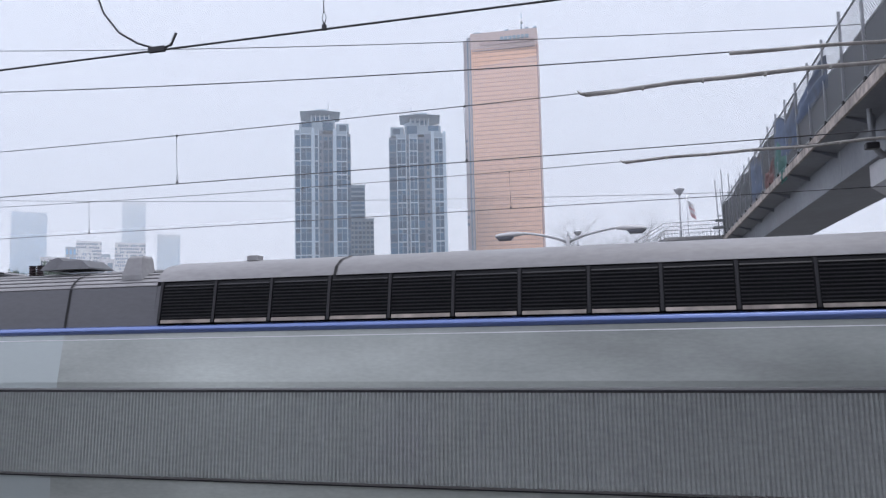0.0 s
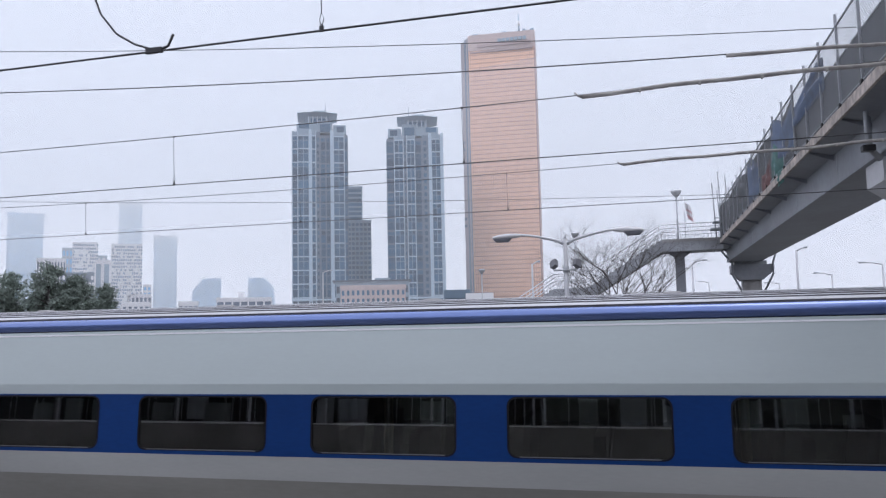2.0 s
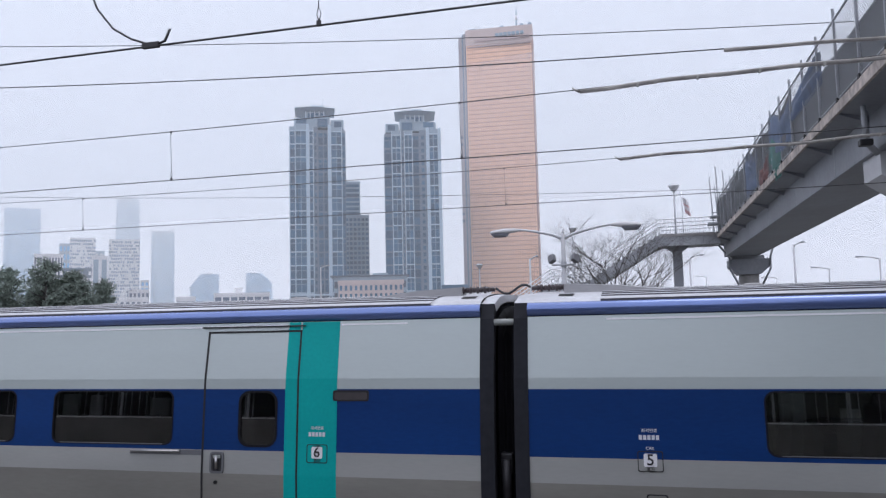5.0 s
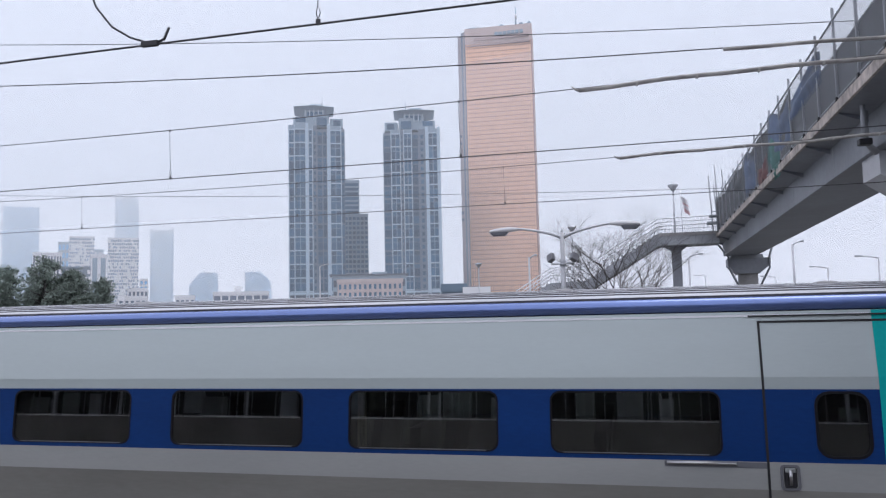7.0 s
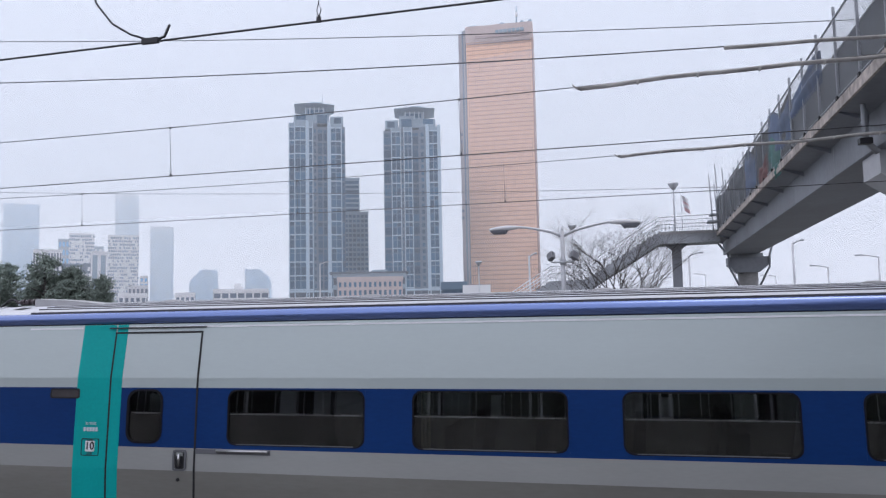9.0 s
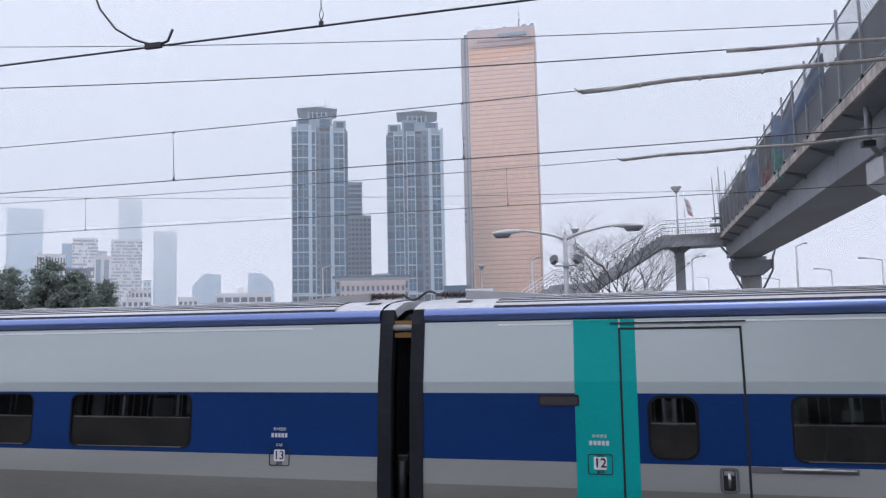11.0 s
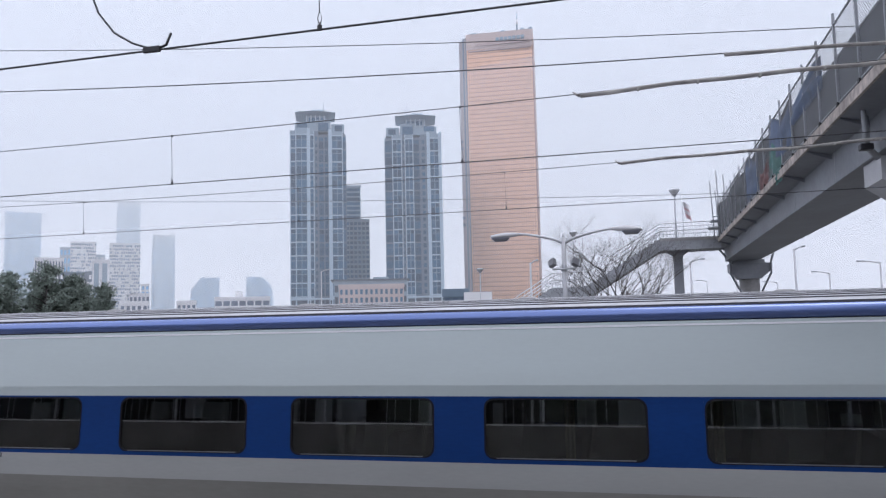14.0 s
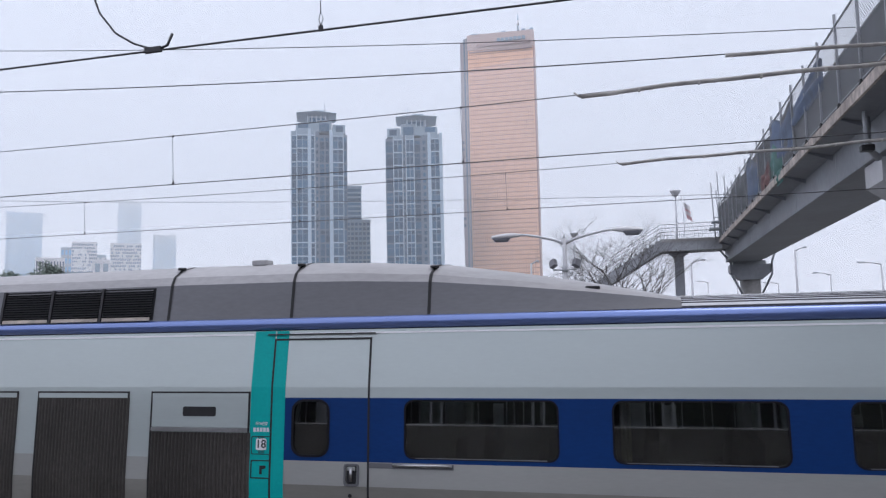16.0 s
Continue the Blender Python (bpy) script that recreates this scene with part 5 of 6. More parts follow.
def street_lamp(x, y, z1, arm, s=1.0):
    th = root("street_lamp", "tall grey street lamp with a short arm", "street lamp", "street lamps along the road")
    part("pole", one_tube([(x, y, -0.6), (x, y, z1)], 0.12 * s, 0.07 * s), POLEGREY, th)
    part("arm", one_tube([(x, y, z1 - 0.1), (x + arm * 0.6, y, z1 + 0.12), (x + arm, y, z1 + 0.16)], 0.05 * s), POLEGREY, th)
    part("lamp_head", one_box(*sorted((x + arm * 0.85, x + arm * 1.25)), y - 0.15, y + 0.15, z1 + 0.10, z1 + 0.24, bevel=0.04), STEELGREY, th)


for g, k, y, arm in ((0.1757, 0.0798, 65, 0.65), (0.0567, 0.0696, 70, 0.95), (0.2674, 0.0598, 80, -1.6), (0.2128, 0.0493, 95, -1.5), (-0.4329, 0.0759, 90, 1.0), (-0.141, 0.0761, 60, 0.5),
                     (0.109, 0.046, 120, 1.5), (0.075, 0.044, 130, -1.3), (0.155, 0.040, 130, -1.8), (0.02, 0.041, 140, 1.6), (-0.745, 0.052, 110, 1.0)):
    street_lamp(g * y, y, 3.15 + k * y - 0.1, arm)


# ---------------------------------------------------------------- trees
def leaf_material(name, colour):
    return mat(name, colour, 0.8, grain=0.35, scale=2.5, spread=0.15)


# needle green lifted and blued, so the haze sits in the colour
PINE = leaf_material("haze_paled_pine_needles", (0.22, 0.27, 0.235))


def pine(x, y, top, width, seed, label="dark green pine tree"):
    rnd = random.Random(seed)
    th = root("pine_tree", label, "tree", "pines beside the tracks")
    part("trunk", one_tube([(x, y, -0.6), (x + 0.2, y, top * 0.5), (x, y, top * 0.95)], 0.22, 0.04), BARK, th)
    verts, faces = [], []
    limbs = bmesh.new()
    for k in range(64):
        h = 0.15 + 0.83 * (k / 64) ** 0.9
        reach = width * (1.03 - h) ** 0.55 * rnd.uniform(0.35, 1.1)
        a = rnd.uniform(0, 6.283)
        z = top * h
        tip = Vector((x + reach * math.cos(a), y + reach * math.sin(a), z + rnd.uniform(0.1, 0.6)))
        base = Vector((x, y, z - 0.3))
        tube(limbs, [base, base.lerp(tip, 0.6) + Vector((0, 0, 0.1)), tip], 0.05, 0.015, n=5)
        for q in range(46):
            t = rnd.uniform(0.55, 1.08)
            c = base.lerp(tip, t) + Vector([rnd.gauss(0, 0.30), rnd.gauss(0, 0.30), rnd.gauss(0.08, 0.15)])
            for w in range(2):
                d = Vector([rnd.gauss(0, 1), rnd.gauss(0, 1), rnd.gauss(0.7, 0.6)]).normalized() * rnd.uniform(0.20, 0.42)
                e = d.cross(Vector((rnd.gauss(0, 1), rnd.gauss(0, 1), rnd.gauss(0, 1)))).normalized() * rnd.uniform(0.05, 0.10)
                i = len(verts)
                verts += [c - e, c + e, c + d]
                faces.append((i, i + 1, i + 2))
    tagged(part("limb_work", limbs, BARK, th), kind="stuff")
    me = bpy.data.meshes.new("crown")
    me.from_pydata([tuple(v) for v in verts], [], faces)
    me.materials.append(PINE)
    ob = new("crown", me)
    ob.parent = th


TY = 60.0
for g, k, w, seed in ((-0.99, 0.090, 3.0, 1), (-0.96, 0.058, 1.8, 2), (-0.888, 0.098, 3.3, 3), (-0.862, 0.080, 2.6, 4), (-0.835, 0.034, 1.6, 5), (-0.784, 0.060, 1.4, 6), (-0.912, 0.060, 2.4, 7), (-0.94, 0.045, 2.4, 8), (-0.875, 0.074, 3.2, 10), (-0.85, 0.042, 2.0, 11), (-0.97, 0.064, 2.6, 12)):
    pine(g * TY, TY + (seed % 3) * 2.0, 3.15 + k * TY, w, seed)


def bare_tree(x, y, top, width, seed, upright=0.6, depth=5):
    """Leafless: limbs fork and fork again into twigs."""
    rnd = random.Random(seed)
    th = root("bare_tree", "leafless grey-brown street tree", "tree", "bare trees")
    trunk, twigs = bmesh.new(), bmesh.new()

    def grow(p, d, length, r, level):
        pts = [p]
        for i in range(3):
            d = (d + Vector([rnd.gauss(0, 0.10), rnd.gauss(0, 0.10), rnd.gauss(0.04, 0.06)])).normalized()
            pts.append(pts[-1] + d * length / 3)
        tube(trunk if level < 2 else twigs, pts, r, r * 0.55, n=6 if level < 2 else 4)
        if level >= depth:
            return
        for k in range(3 if level else 5):
            s = rnd.uniform(0.45, 1.0)
            base = pts[1].lerp(pts[3], s) if level else pts[2].lerp(pts[3], s)
            a = rnd.uniform(0, 6.283)
            out = Vector((math.cos(a), math.sin(a) * 0.7, 0))
            nd = (d * upright + out * rnd.uniform(0.35, 0.75)).normalized()
            grow(base, nd, length * rnd.uniform(0.55, 0.8), r * 0.5, level + 1)

    grow(Vector((x, y, -0.6)), Vector((0, 0, 1)), top * 0.42, width, 0)
    part("trunk", trunk, BARK, th)
    tagged(part("twig_work", twigs, BARK, th), kind="stuff")


bare_tree(-1.9, 36.0, 8.6, 0.085, 21)
bare_tree(-1.0, 38.0, 9.0, 0.08, 22)
bare_tree(-1.4, 37.0, 8.2, 0.075, 31)
bare_tree(-2.4, 40.5, 8.8, 0.08, 32)
bare_tree(-3.0, 38.0, 7.6, 0.07, 23)
bare_tree(-54.2, 66.0, 9.6, 0.09, 24, 0.9, 4)


# ---------------------------------------------------------------- towers and far city
def facade(name, glass_colour, metal=0.0, rough=0.25):
    return mat(name, glass_colour, 0.5, grain=0.12, scale=0.08, dirt=0.06, dirt_scale=0.02, spread=0.32, spec=0.3)


GOLD = mat("gold_mirror_glass", (0.92, 0.55, 0.36), 0.35, metal=0.7, grain=0.05, scale=0.3, dirt=0.06, dirt_scale=0.02)
GOLDJOINT = mat("bronze_mullion", (0.42, 0.25, 0.19), 0.5, metal=0.3)
CROWNSTONE = mat("pale_bronze_cladding", (0.60, 0.47, 0.42), 0.5, metal=0.1, grain=0.04, scale=0.3, dirt=0.05, dirt_scale=0.02)
FINGREY = mat("warm_grey_fin", (0.36, 0.33, 0.34), 0.6, grain=0.05, dirt=0.1, dirt_scale=0.02)
GOLDSHADE = mat("shaded_gold_recess", (0.48, 0.36, 0.33), 0.6)
# tower greys and glass hold the blue of haze and sky reflection
STONEGREY = mat("pale_grey_cladding", (0.28, 0.385, 0.46), 0.6, grain=0.06, scale=0.5, dirt=0.03, dirt_scale=0.05)
STONEDARK = mat("grey_tower_cladding", (0.155, 0.215, 0.27), 0.6, grain=0.06, scale=0.5, dirt=0.02, dirt_scale=0.04)
TOWERGLASS = facade("blue_grey_tower_glass", (0.034, 0.115, 0.195))
SHADOWGLASS = mat("dark_podium_glass", (0.05, 0.08, 0.11), 0.5)
PALEBAND = mat("pale_tower_band", (0.52, 0.65, 0.74), 0.6)
PINKSTONE = mat("pink_stone", (0.60, 0.50, 0.47), 0.8, grain=0.08, scale=0.5, dirt=0.1, dirt_scale=0.1)
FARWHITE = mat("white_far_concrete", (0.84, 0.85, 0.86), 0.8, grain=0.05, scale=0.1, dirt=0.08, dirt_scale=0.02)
# blue pushed to carry the haze's tint and show through the sheets
FARBLUE = mat("haze_blue_far_glass", (0.10, 0.46, 0.86), 0.4, grain=0.05, scale=0.1, dirt=0.1, dirt_scale=0.02)
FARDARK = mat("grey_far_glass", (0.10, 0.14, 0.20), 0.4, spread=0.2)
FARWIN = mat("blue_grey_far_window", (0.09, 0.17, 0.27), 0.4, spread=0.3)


def at(g, y):
    return g * y


# gold tower: a gold glass slab with a grey side and a mast
GY = 640.0
gold = root("gold_tower", "tall gold-mirrored glass office tower with a rooftop mast", "skyscraper")
gx0, gx1, gz = at(-0.2183, GY), at(-0.1300, GY), 3.15 + 0.388 * GY
bm = bmesh.new()
prism(bm, [(gx0, GY), (gx1 + 1.0, GY + 3.0), (gx1 - 3, GY + 42), (gx0 - 2, GY + 42)], -5, gz - 2)
part("tower_core", bm, GOLDJOINT, gold)
rows, cols = 63, 30
verts, faces = [], []
ph, pw = (gz - 12) / rows, (gx1 - gx0) / cols
for i in range(rows):
    for j in range(cols):
        x, z = gx0 + pw * j, -2 + ph * i
        yy = GY - 0.25 + 3.0 * j / cols
        k = len(verts)
        verts += [(x + 0.16, yy, z + 0.28), (x + pw - 0.16, yy + 0.08, z + 0.28), (x + pw - 0.16, yy + 0.08, z + ph - 0.28), (x + 0.16, yy, z + ph - 0.28)]
        faces.append((k, k + 1, k + 2, k + 3))
me = bpy.data.meshes.new("gold_panes")
me.from_pydata(verts, [], faces)
me.materials.append(GOLD)
ob = tagged(new("gold_panes", me), "gold mirrored panes", kind="stuff")
ob.parent = gold
part("crown_band", loft(bmesh.new(), [[(gx0 - 0.3, GY - 0.5, z), (gx1 + 0.8, GY + 2.4, z), (gx1 + 0.8, GY + 6, z), (gx0 - 0.3, GY + 6, z)] for z in (gz - 14, gz)], close=True, caps=True), CROWNSTONE, gold)
for z, h, a, b in ((gz - 16.2, 1.2, 0.02, 0.99), (gz - 11.5, 2.2, 0.14, 0.97)):
    part("crown_recess", one_box(gx0 + (gx1 - gx0) * a, gx0 + (gx1 - gx0) * b, GY - 0.9, GY + 2.4, z, z + h), GOLDSHADE, gold)
for i in range(7):
    part("crown_sign", one_box(gx0 + 26 + i * 3.6, gx0 + 28.8 + i * 3.6, GY - 1.1, GY + 1.5, gz - 8.3, gz - 5.6), STONEGREY, gold)
for x0_, x1_, m in ((gx0 - 6.6, gx0 - 3.6, FINGREY), (gx0 - 3.6, gx0 - 2.2, STONEDARK), (gx0 - 2.2, gx0 - 0.8, FINGREY), (gx0 - 0.8, gx0 - 0.1, STONEDARK)):
    part("side_fin", one_box(x0_, x1_, GY - 0.2, GY + 36, -5, gz - (6 if x1_ < gx0 - 3 else 3)), m, gold)
for z in (150, 90, 84, 156):
    part("side_vent", one_box(gx0 - 6.8, gx0 - 4.6, GY - 0.5, GY + 8, z, z + 2.5), FARDARK, gold)
part("mast", one_tube([(at(-0.1516, GY), GY + 12, gz - 2), (at(-0.1512, GY), GY + 12, gz + 19)], 1.0, 0.35), STONEGREY, gold)
part("mast_tip", one_tube([(at(-0.1512, GY), GY + 12, gz + 9), (at(-0.1512, GY), GY + 12, gz + 13)], 1.1, 0.8), FARWHITE, gold)
for a in (0.07, 0.12, 0.55, 0.85, 0.97):
    part("roof_unit", one_box(gx0 + 57 * a - 1.4, gx0 + 57 * a + 1.4, GY + 3, GY + 8, gz, gz + 2), STONEGREY, gold)


def tower(gl, gr, y, kt, mirrored, strips):
    """One of a pair of residential towers: upright strips of framed glass, stone and recesses, setbacks and an overhanging roof."""
    x0, x1, z1 = at(gl, y), at(gr, y), 3.15 + kt * y
    turn = math.atan(-(gl + gr) / 2)
    home = pose((x0 + x1) / 2, y, 0, 0, 0, math.degrees(turn))
    w = (x1 - x0) * math.cos(turn)
    x0, x1, y = -w / 2, w / 2, 0.0
    th = root("residential_tower", "grey and glass residential tower with an overhanging roof", "skyscraper", "twin towers")
    M = (lambda a: a) if not mirrored else (lambda a: 1 - a)
    levels = 12
    step = (z1 - 25) / levels
    for a, b, d, kind in strips:
        xa, xb = x0 + w * a, x0 + w * b
        top = z1 + (1.5 if kind == "pale" else -1.5 if d > 3 else 0)
        cols = {"one": 1, "two": 2, "deep": 1, "stone": 1}.get(kind, 0)
        wall = PALEBAND if kind == "pale" else STONEDARK if kind in ("stone", "deep") else STONEGREY
        sh = part("shaft", one_box(xa, xb, d, 38, -5, top), wall, th)
        for xx in ((xa, xb) if kind in ("one", "two") else ()):
            part("corner_fin", one_box(xx - 0.22, xx + 0.22, d - 0.45, d + 0.3, -5, top), PALEBAND, sh)
        for i in range(levels + 1):
            if kind in ("one", "two"):
                zb = 22 + step * i
                part("floor_band", one_box(xa + 0.3, xb - 0.3, d - 0.32, d + 0.2, zb - 0.26, zb + 0.26), PALEBAND, sh)
        margin = 0.42 if kind != "stone" else 0.30 * (xb - xa)
        for j in range(cols):
            bw = (xb - xa - 2 * margin) / cols
            ga, gb = xa + margin + bw * j + (0.22 if j else 0), xa + margin + bw * (j + 1) - (0.22 if j < cols - 1 else 0)
            for i in range(levels):
                zb = 22 + step * i
                cuts = ((0.5, 0.62 * step), (0.66 * step, step - 0.5)) if kind != "stone" else ((0.10 * step, 0.40 * step), (0.60 * step, 0.90 * step))
                for lo, hi in cuts:
                    part("glass_bay", one_box(ga, gb, d - 0.10, d + 0.3, zb + lo, zb + hi), TOWERGLASS, sh)
            if kind != "stone":
                part("glass_bay", one_box(ga, gb, d - 0.12, d + 0.3, 1, 12.5), TOWERGLASS, sh)
        part("podium_band", one_box(xa, xb, d - 0.6, d + 0.3, 13.2, 14.4), PALEBAND, sh)
        part("podium_opening", one_box(xa + 0.5, xb - 0.5, d - 0.25, d + 0.3, 15.2, 19.6), SHADOWGLASS, sh)
        part("podium_band", one_box(xa, xb, d - 0.6, d + 0.3, 20.2, 21.3), PALEBAND, sh)

    def bx(name, a, b, d0, d1, za, zb, m):
        xa, xb = sorted((x0 + w * M(a), x0 + w * M(b)))
        return part(name, one_box(xa, xb, y + d0, y + d1, za, zb, bevel=0.1), m, th)
    bx("setback", 0.08, 0.48, 3, 30, z1, z1 + 6, STONEGREY)
    bx("setback", 0.46, 0.72, 4, 30, z1, z1 + 8.5, STONEGREY)
    bx("setback", 0.74, 0.97, 6, 30, z1, z1 + 6, STONEGREY)
    bx("setback_glass", 0.80, 0.93, 5.8, 7, z1 + 1, z1 + 5, TOWERGLASS)
    bx("setback_glass", 0.50, 0.68, 2.7, 4, z1 + 0.5, z1 + 6, TOWERGLASS)
    bx("setback_glass", 0.12, 0.30, 2.7, 4, z1 + 2.5, z1 + 6, TOWERGLASS)
    bx("penthouse", 0.30, 0.64, 6, 24, z1 + 6, z1 + 12, STONEGREY)
    bx("penthouse_glass", 0.33, 0.61, 5.7, 7, z1 + 7.5, z1 + 10.5, TOWERGLASS)
    for q in (0.28, 0.36, 0.44, 0.52, 0.60):
        bx("penthouse_column", q, q + 0.02, 5.5, 6.5, z1 + 6, z1 + 12, PALEBAND)
    xa, xb = sorted((x0 + w * M(0.14), x0 + w * M(0.76)))
    cx, ww = (xa + xb) / 2, xb - xa
    part("roof_canopy", loft(bmesh.new(), [[(cx - k * ww, y + 2 - q, z), (cx, y - 2 - q, z), (cx + k * ww, y + 2 - q, z), (cx + k * ww, y + 26, z), (cx - k * ww, y + 26, z)] for k, q, z in ((0.36, -5, z1 + 11.9), (0.54, 0, z1 + 12.7), (0.58, 0.8, z1 + 12.9), (0.56, 0, z1 + 13.3), (0.26, -6, z1 + 14.4))], close=True, caps=True), STONEGREY, th)
    part("roof_house", one_box(cx - 0.12 * ww, cx + 0.22 * ww, y + 8, y + 18, z1 + 14, z1 + 16.5), STONEGREY, th)
    part("mast", one_tube([(x0 + w * M(0.6), y + 12, z1 + 14), (x0 + w * M(0.6), y + 12, z1 + 23)], 0.35, 0.15), STONEDARK, th)
    th.matrix_basis = home
    return th


tower(-0.4785, -0.3930, 480.0, 0.2745, False, (
    (0.0, 0.10, 1.5, "one"), (0.10, 0.30, 0.0, "two"), (0.30, 0.345, 0.3, "pale"), (0.345, 0.42, 1.0, "one"), (0.42, 0.50, 2.0, "stone"),
    (0.50, 0.60, 5.0, "deep"), (0.60, 0.68, 5.0, "deep"), (0.68, 0.735, 2.6, "pale"), (0.735, 0.93, 2.0, "two"), (0.93, 1.0, 4.5, "deep")))
tower(-0.3375, -0.2560, 500.0, 0.2575, True, (
    (0.0, 0.14, 4.5, "deep"), (0.14, 0.30, 2.0, "two"), (0.30, 0.36, 2.6, "stone"), (0.36, 0.50, 1.2, "two"), (0.50, 0.62, 3.4, "deep"),
    (0.62, 0.74, 1.6, "stone"), (0.74, 0.79, 0.4, "pale"), (0.79, 0.95, 0.0, "two"), (0.95, 1.0, 1.0, "pale")))


def block(name, label, gl, gr, y, kt, wall, glass_m, nx, nz, depth=25, group="far buildings", fill=0.6, skip=0.0):
    """A plain far building with rows of windows."""
    z1, turn = 3.15 + kt * y, math.atan(-(gl + gr) / 2)
    th = root(name, label, "building", group)
    th.matrix_basis = pose(at((gl + gr) / 2, y), y, 0, 0, 0, math.degrees(turn))
    x1 = at((gr - gl) / 2, y) * math.cos(turn)
    x0, y = -x1, 0.0
    part("wall", one_box(x0, x1, y, y + depth, -5, z1), wall, th)
    bw, bh = (x1 - x0) / nx, (z1 - 2) / nz
    win = None
    for i in range(nz):
        for j in range(nx):
            if rnd.random() < skip:
                continue
            m = pose(x0 + bw * (j + 0.5 + (0.3 if skip and i % 2 else 0)), y, 1 + bh * (i + 0.5))
            if win is None:
                win = part("window", one_box(-bw * fill / 2, bw * fill / 2, -0.15, 0.2, -bh * (0.3 if nz > 1 else 0.47), bh * (0.3 if nz > 1 else 0.47)), glass_m, th)
                win.matrix_basis = m
            else:
                share("window", win, th, m)
    part("parapet", one_box(x0 - 0.3, x1 + 0.3, y - 0.3, y + 1, z1 - 1, z1 + 0.6), wall, th)
    return th


block("office_building", "slim grey office tower with floor bands", -0.3985, -0.3735, 560, 0.191, STONEGREY, TOWERGLASS, 1, 30, fill=0.9)
block("office_building", "grey glass office building", -0.3960, -0.3610, 540, 0.1435, STONEGREY, TOWERGLASS, 6, 22, fill=0.72)
block("stone_building", "low pink stone building with small square windows", -0.4062, -0.3125, 330, 0.0525, PINKSTONE, TOWERGLASS, 13, 5, fill=0.5)
podium = block("stone_building", "grey podium building with a dark flat roof line", -0.4130, -0.3080, 345, 0.0590, STONEGREY, SHADOWGLASS, 16, 4, fill=0.7)
part("roof_slab", one_box(-18.5, 18.5, -1.6, 12, 3.15 + 0.0590 * 345, 3.9 + 0.0590 * 345, bevel=0.05), SHADOWGLASS, podium)
block("stone_building", "low grey building with a slanted roof", -0.3560, -0.3350, 420, 0.062, STONEGREY, TOWERGLASS, 3, 5)
block("shed", "small grey shed roof beyond the tracks", -0.258, -0.226, 150, 0.040, STONEDARK, FARDARK, 3, 1, 10)
block("shed", "small pale building beyond the tracks", -0.228, -0.195, 140, 0.0345, FARWHITE, FARDARK, 3, 1, 10)
# hazy city, far away
CY = 1500.0
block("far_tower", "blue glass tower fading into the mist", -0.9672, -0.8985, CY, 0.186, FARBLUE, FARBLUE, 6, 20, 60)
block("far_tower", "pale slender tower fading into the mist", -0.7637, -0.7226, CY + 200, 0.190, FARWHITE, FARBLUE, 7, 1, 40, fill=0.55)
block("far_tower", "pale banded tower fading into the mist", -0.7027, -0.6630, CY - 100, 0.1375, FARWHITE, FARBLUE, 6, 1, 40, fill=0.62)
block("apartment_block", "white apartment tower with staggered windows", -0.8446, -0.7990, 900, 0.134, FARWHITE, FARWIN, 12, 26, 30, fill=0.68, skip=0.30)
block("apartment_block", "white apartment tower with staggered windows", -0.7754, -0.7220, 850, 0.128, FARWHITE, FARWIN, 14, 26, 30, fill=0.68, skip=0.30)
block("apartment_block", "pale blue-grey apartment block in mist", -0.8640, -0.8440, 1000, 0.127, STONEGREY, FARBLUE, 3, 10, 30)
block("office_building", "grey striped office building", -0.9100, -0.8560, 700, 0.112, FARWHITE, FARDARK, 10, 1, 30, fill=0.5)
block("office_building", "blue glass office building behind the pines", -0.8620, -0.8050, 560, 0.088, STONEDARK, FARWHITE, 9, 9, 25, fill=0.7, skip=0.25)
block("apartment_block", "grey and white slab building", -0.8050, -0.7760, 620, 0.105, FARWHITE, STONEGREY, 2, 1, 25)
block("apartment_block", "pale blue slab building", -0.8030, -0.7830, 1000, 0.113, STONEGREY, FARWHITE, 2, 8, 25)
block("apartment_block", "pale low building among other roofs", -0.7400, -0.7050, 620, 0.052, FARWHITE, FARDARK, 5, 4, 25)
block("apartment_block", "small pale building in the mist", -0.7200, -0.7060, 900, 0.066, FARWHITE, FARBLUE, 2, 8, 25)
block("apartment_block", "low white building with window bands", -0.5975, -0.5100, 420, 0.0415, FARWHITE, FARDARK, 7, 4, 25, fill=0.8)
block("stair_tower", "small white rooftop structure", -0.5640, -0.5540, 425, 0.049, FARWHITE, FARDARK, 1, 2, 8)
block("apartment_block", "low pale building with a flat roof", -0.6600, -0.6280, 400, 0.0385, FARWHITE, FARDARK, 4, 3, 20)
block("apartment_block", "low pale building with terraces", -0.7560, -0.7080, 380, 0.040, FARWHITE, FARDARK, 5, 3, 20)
for pts in (((-0.6375, -0.004), (-0.6375, 0.055), (-0.6200, 0.0725), (-0.5935, 0.0715), (-0.5935, -0.004)), ((-0.5480, -0.004), (-0.5480, 0.0705), (-0.5260, 0.0705), (-0.5100, 0.056), (-0.5060, -0.004))):
    y = 1280.0
    th = root("far_office", "grey office building with a rounded shoulder, in mist", "building", "far buildings")
    part("wall", loft(bmesh.new(), [[(g * y, yy, 3.15 + k * y) for g, k in pts] for yy in (y, y + 6)], close=True, caps=True), FARBLUE, th)


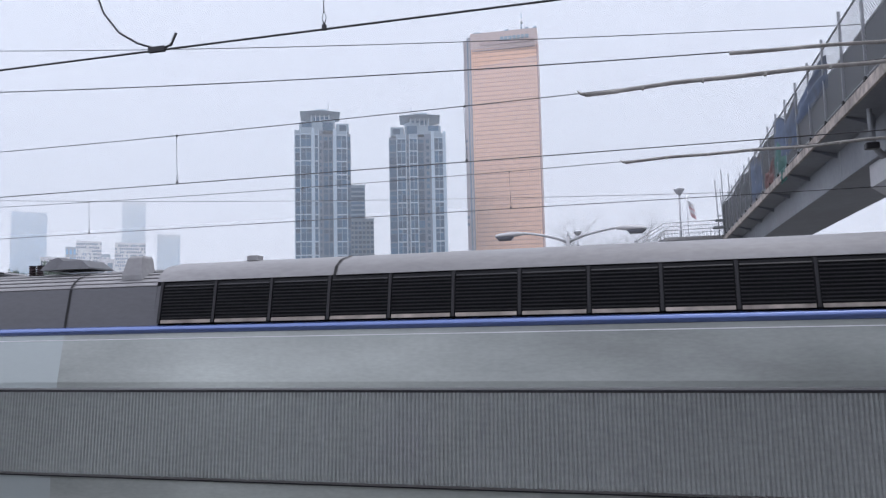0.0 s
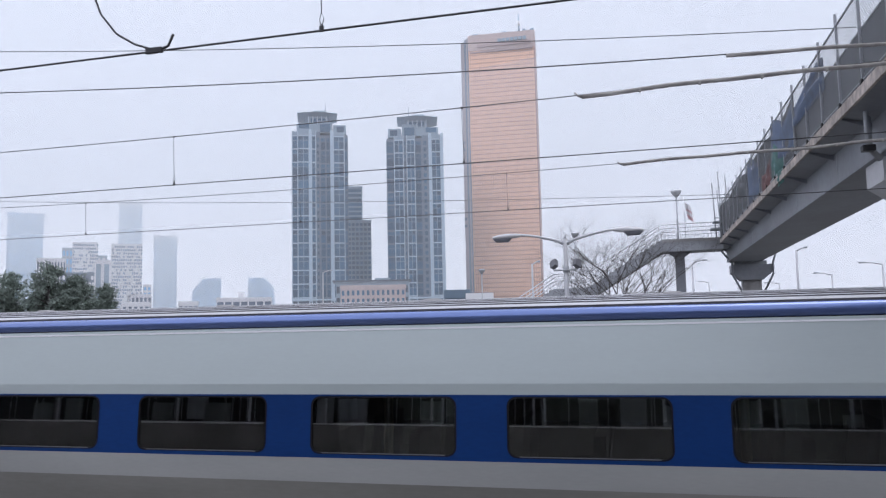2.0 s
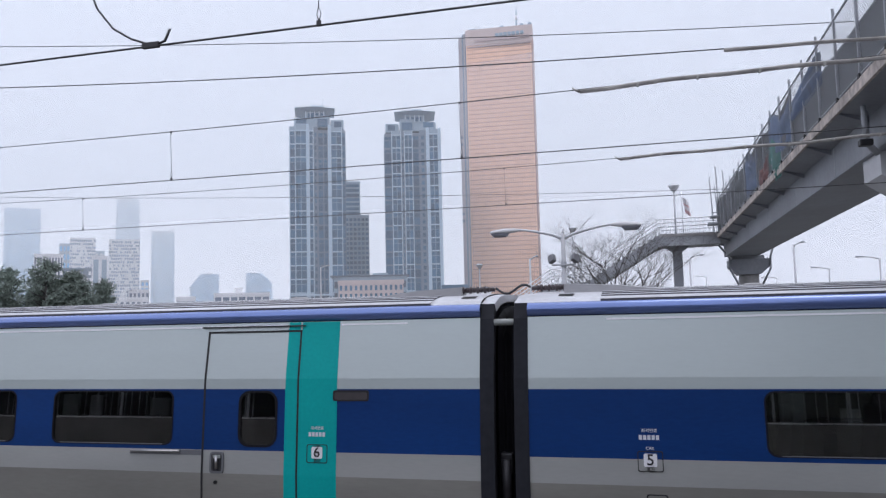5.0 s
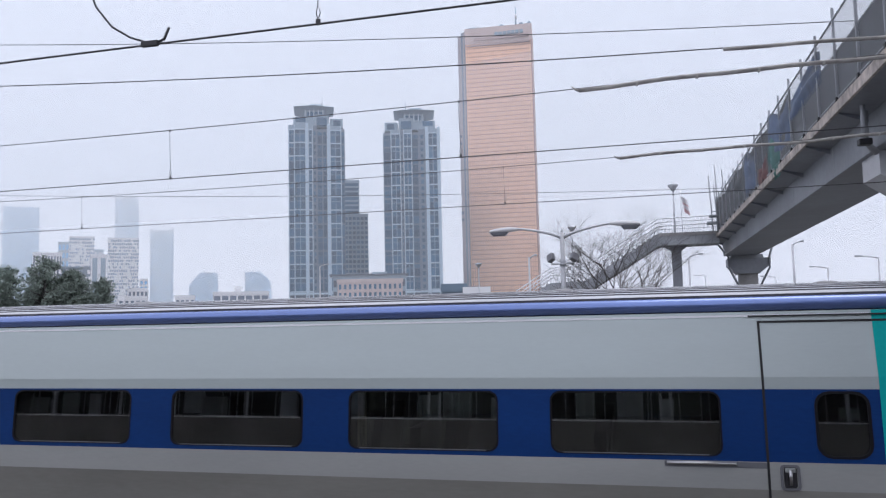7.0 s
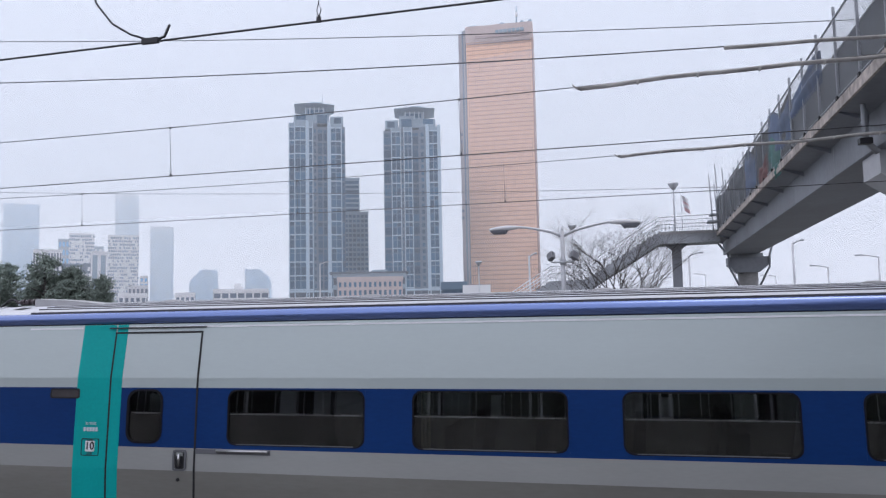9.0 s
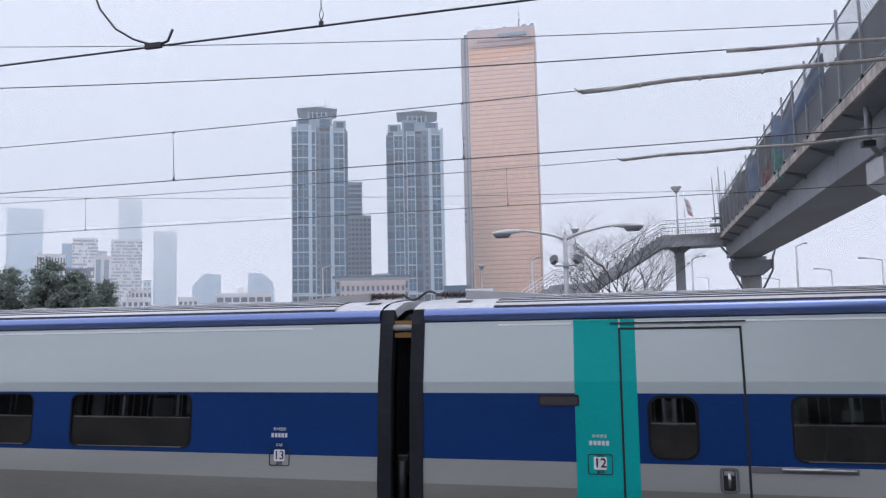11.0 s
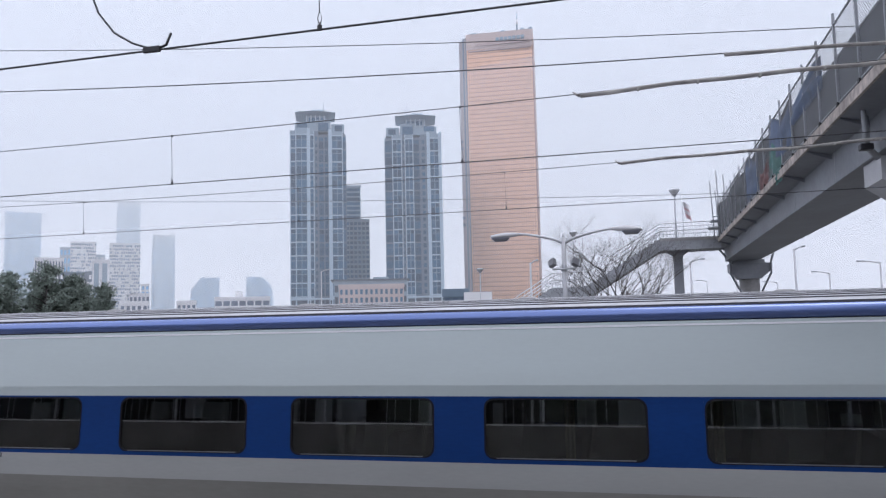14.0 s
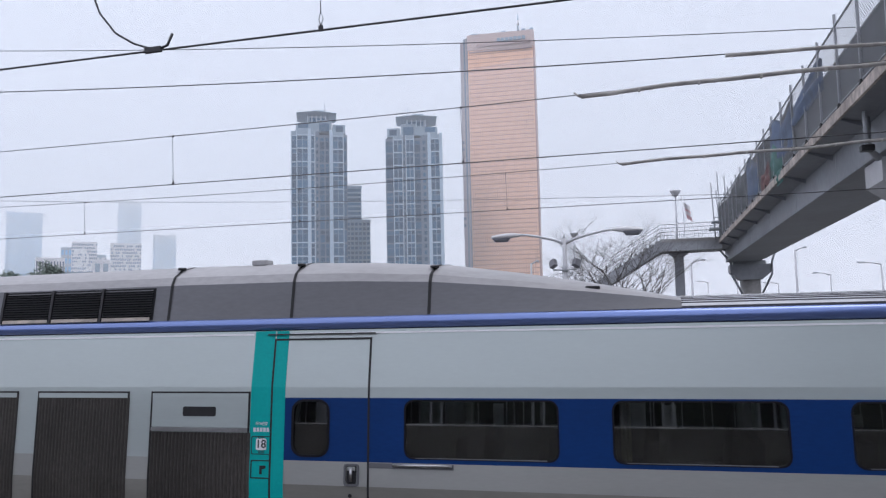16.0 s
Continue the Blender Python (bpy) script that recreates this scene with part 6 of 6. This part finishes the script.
# mist: flat tilted sheets stand in for haze, paling things behind, denser higher up
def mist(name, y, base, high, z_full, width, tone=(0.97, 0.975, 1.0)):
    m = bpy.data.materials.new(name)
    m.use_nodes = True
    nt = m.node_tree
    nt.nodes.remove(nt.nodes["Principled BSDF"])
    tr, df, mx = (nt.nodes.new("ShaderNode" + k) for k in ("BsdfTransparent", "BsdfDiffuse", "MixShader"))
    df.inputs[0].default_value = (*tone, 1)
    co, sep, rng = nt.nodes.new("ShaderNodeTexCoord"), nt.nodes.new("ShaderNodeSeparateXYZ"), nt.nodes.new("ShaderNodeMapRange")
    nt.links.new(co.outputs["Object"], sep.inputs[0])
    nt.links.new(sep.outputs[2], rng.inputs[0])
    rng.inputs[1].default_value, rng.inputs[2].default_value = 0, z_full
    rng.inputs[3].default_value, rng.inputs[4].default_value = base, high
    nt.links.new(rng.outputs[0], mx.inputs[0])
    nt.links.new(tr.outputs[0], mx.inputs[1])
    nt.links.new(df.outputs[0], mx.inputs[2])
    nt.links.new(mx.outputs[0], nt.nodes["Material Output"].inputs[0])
    bm = bmesh.new()
    bm.faces.new([bm.verts.new(p) for p in ((-width, y, -1), (width, y, -1), (width, y + 0.45 * width, width), (-width, y + 0.45 * width, width))])
    ob = tagged(part(name, bm, m), "flat see-through sheet standing in for haze over the city", "mist", kind="structure")
    return ob


# each sheet adds a further step of tinted haze with distance
mist("backdrop_haze_sheet", 300.0, 0.14, 0.22, 200, 2500, (0.95, 0.97, 1.0))
mist("backdrop_haze_sheet", 540.0, 0.04, 0.19, 250, 3000)
mist("backdrop_haze_sheet", 760.0, 0.18, 0.30, 200, 4000, (0.92, 0.985, 1.0))
mist("backdrop_haze_sheet", 1150.0, 0.40, 0.70, 300, 4500, (0.91, 0.985, 1.0))


# ---------------------------------------------------------------- motion
TRAIN = [(0, -13.27), (0.5, -2.42), (1, 8.43), (1.5, 19.28), (2, 30.13), (2.5, 40.97), (3, 51.81), (3.5, 62.66), (4, 73.5), (4.5, 84.33), (5, 95.17), (5.5, 106.0), (6, 116.83), (6.5, 127.66), (7, 138.49), (7.5, 149.31), (8, 160.14), (8.5, 170.94), (9, 181.73), (9.5, 192.53), (10, 203.34), (10.5, 214.14), (11, 224.94), (11.5, 235.76), (12, 246.57), (12.5, 257.31), (12.9, 265.95), (13, 268.71), (13.1, 270.93), (13.2, 273.11), (13.5, 279.59), (14, 290.37), (14.5, 301.13), (15, 311.85), (15.5, 322.65), (16, 333.34)]  # seconds, place of the first coupling along the track


def motions():
    for n, car in cars.items():
        back = 0.0 if n < 2 else -21.85 - 18.7 * (n - 2)
        sunk = 0.012 if n == 18 else 0.0
        car.scale = (1, 1, 0.98)
        walk(car, [(t, pose(x + back, TRACK_Y, float(np.interp(t, (0.5, 1, 1.5, 2.5, 4, 7, 8, 9), (0.080, 0.050, 0.066, 0.080, 0.083, 0.068, 0.058, 0.046))) - sunk)) for t, x in TRAIN])


motions()
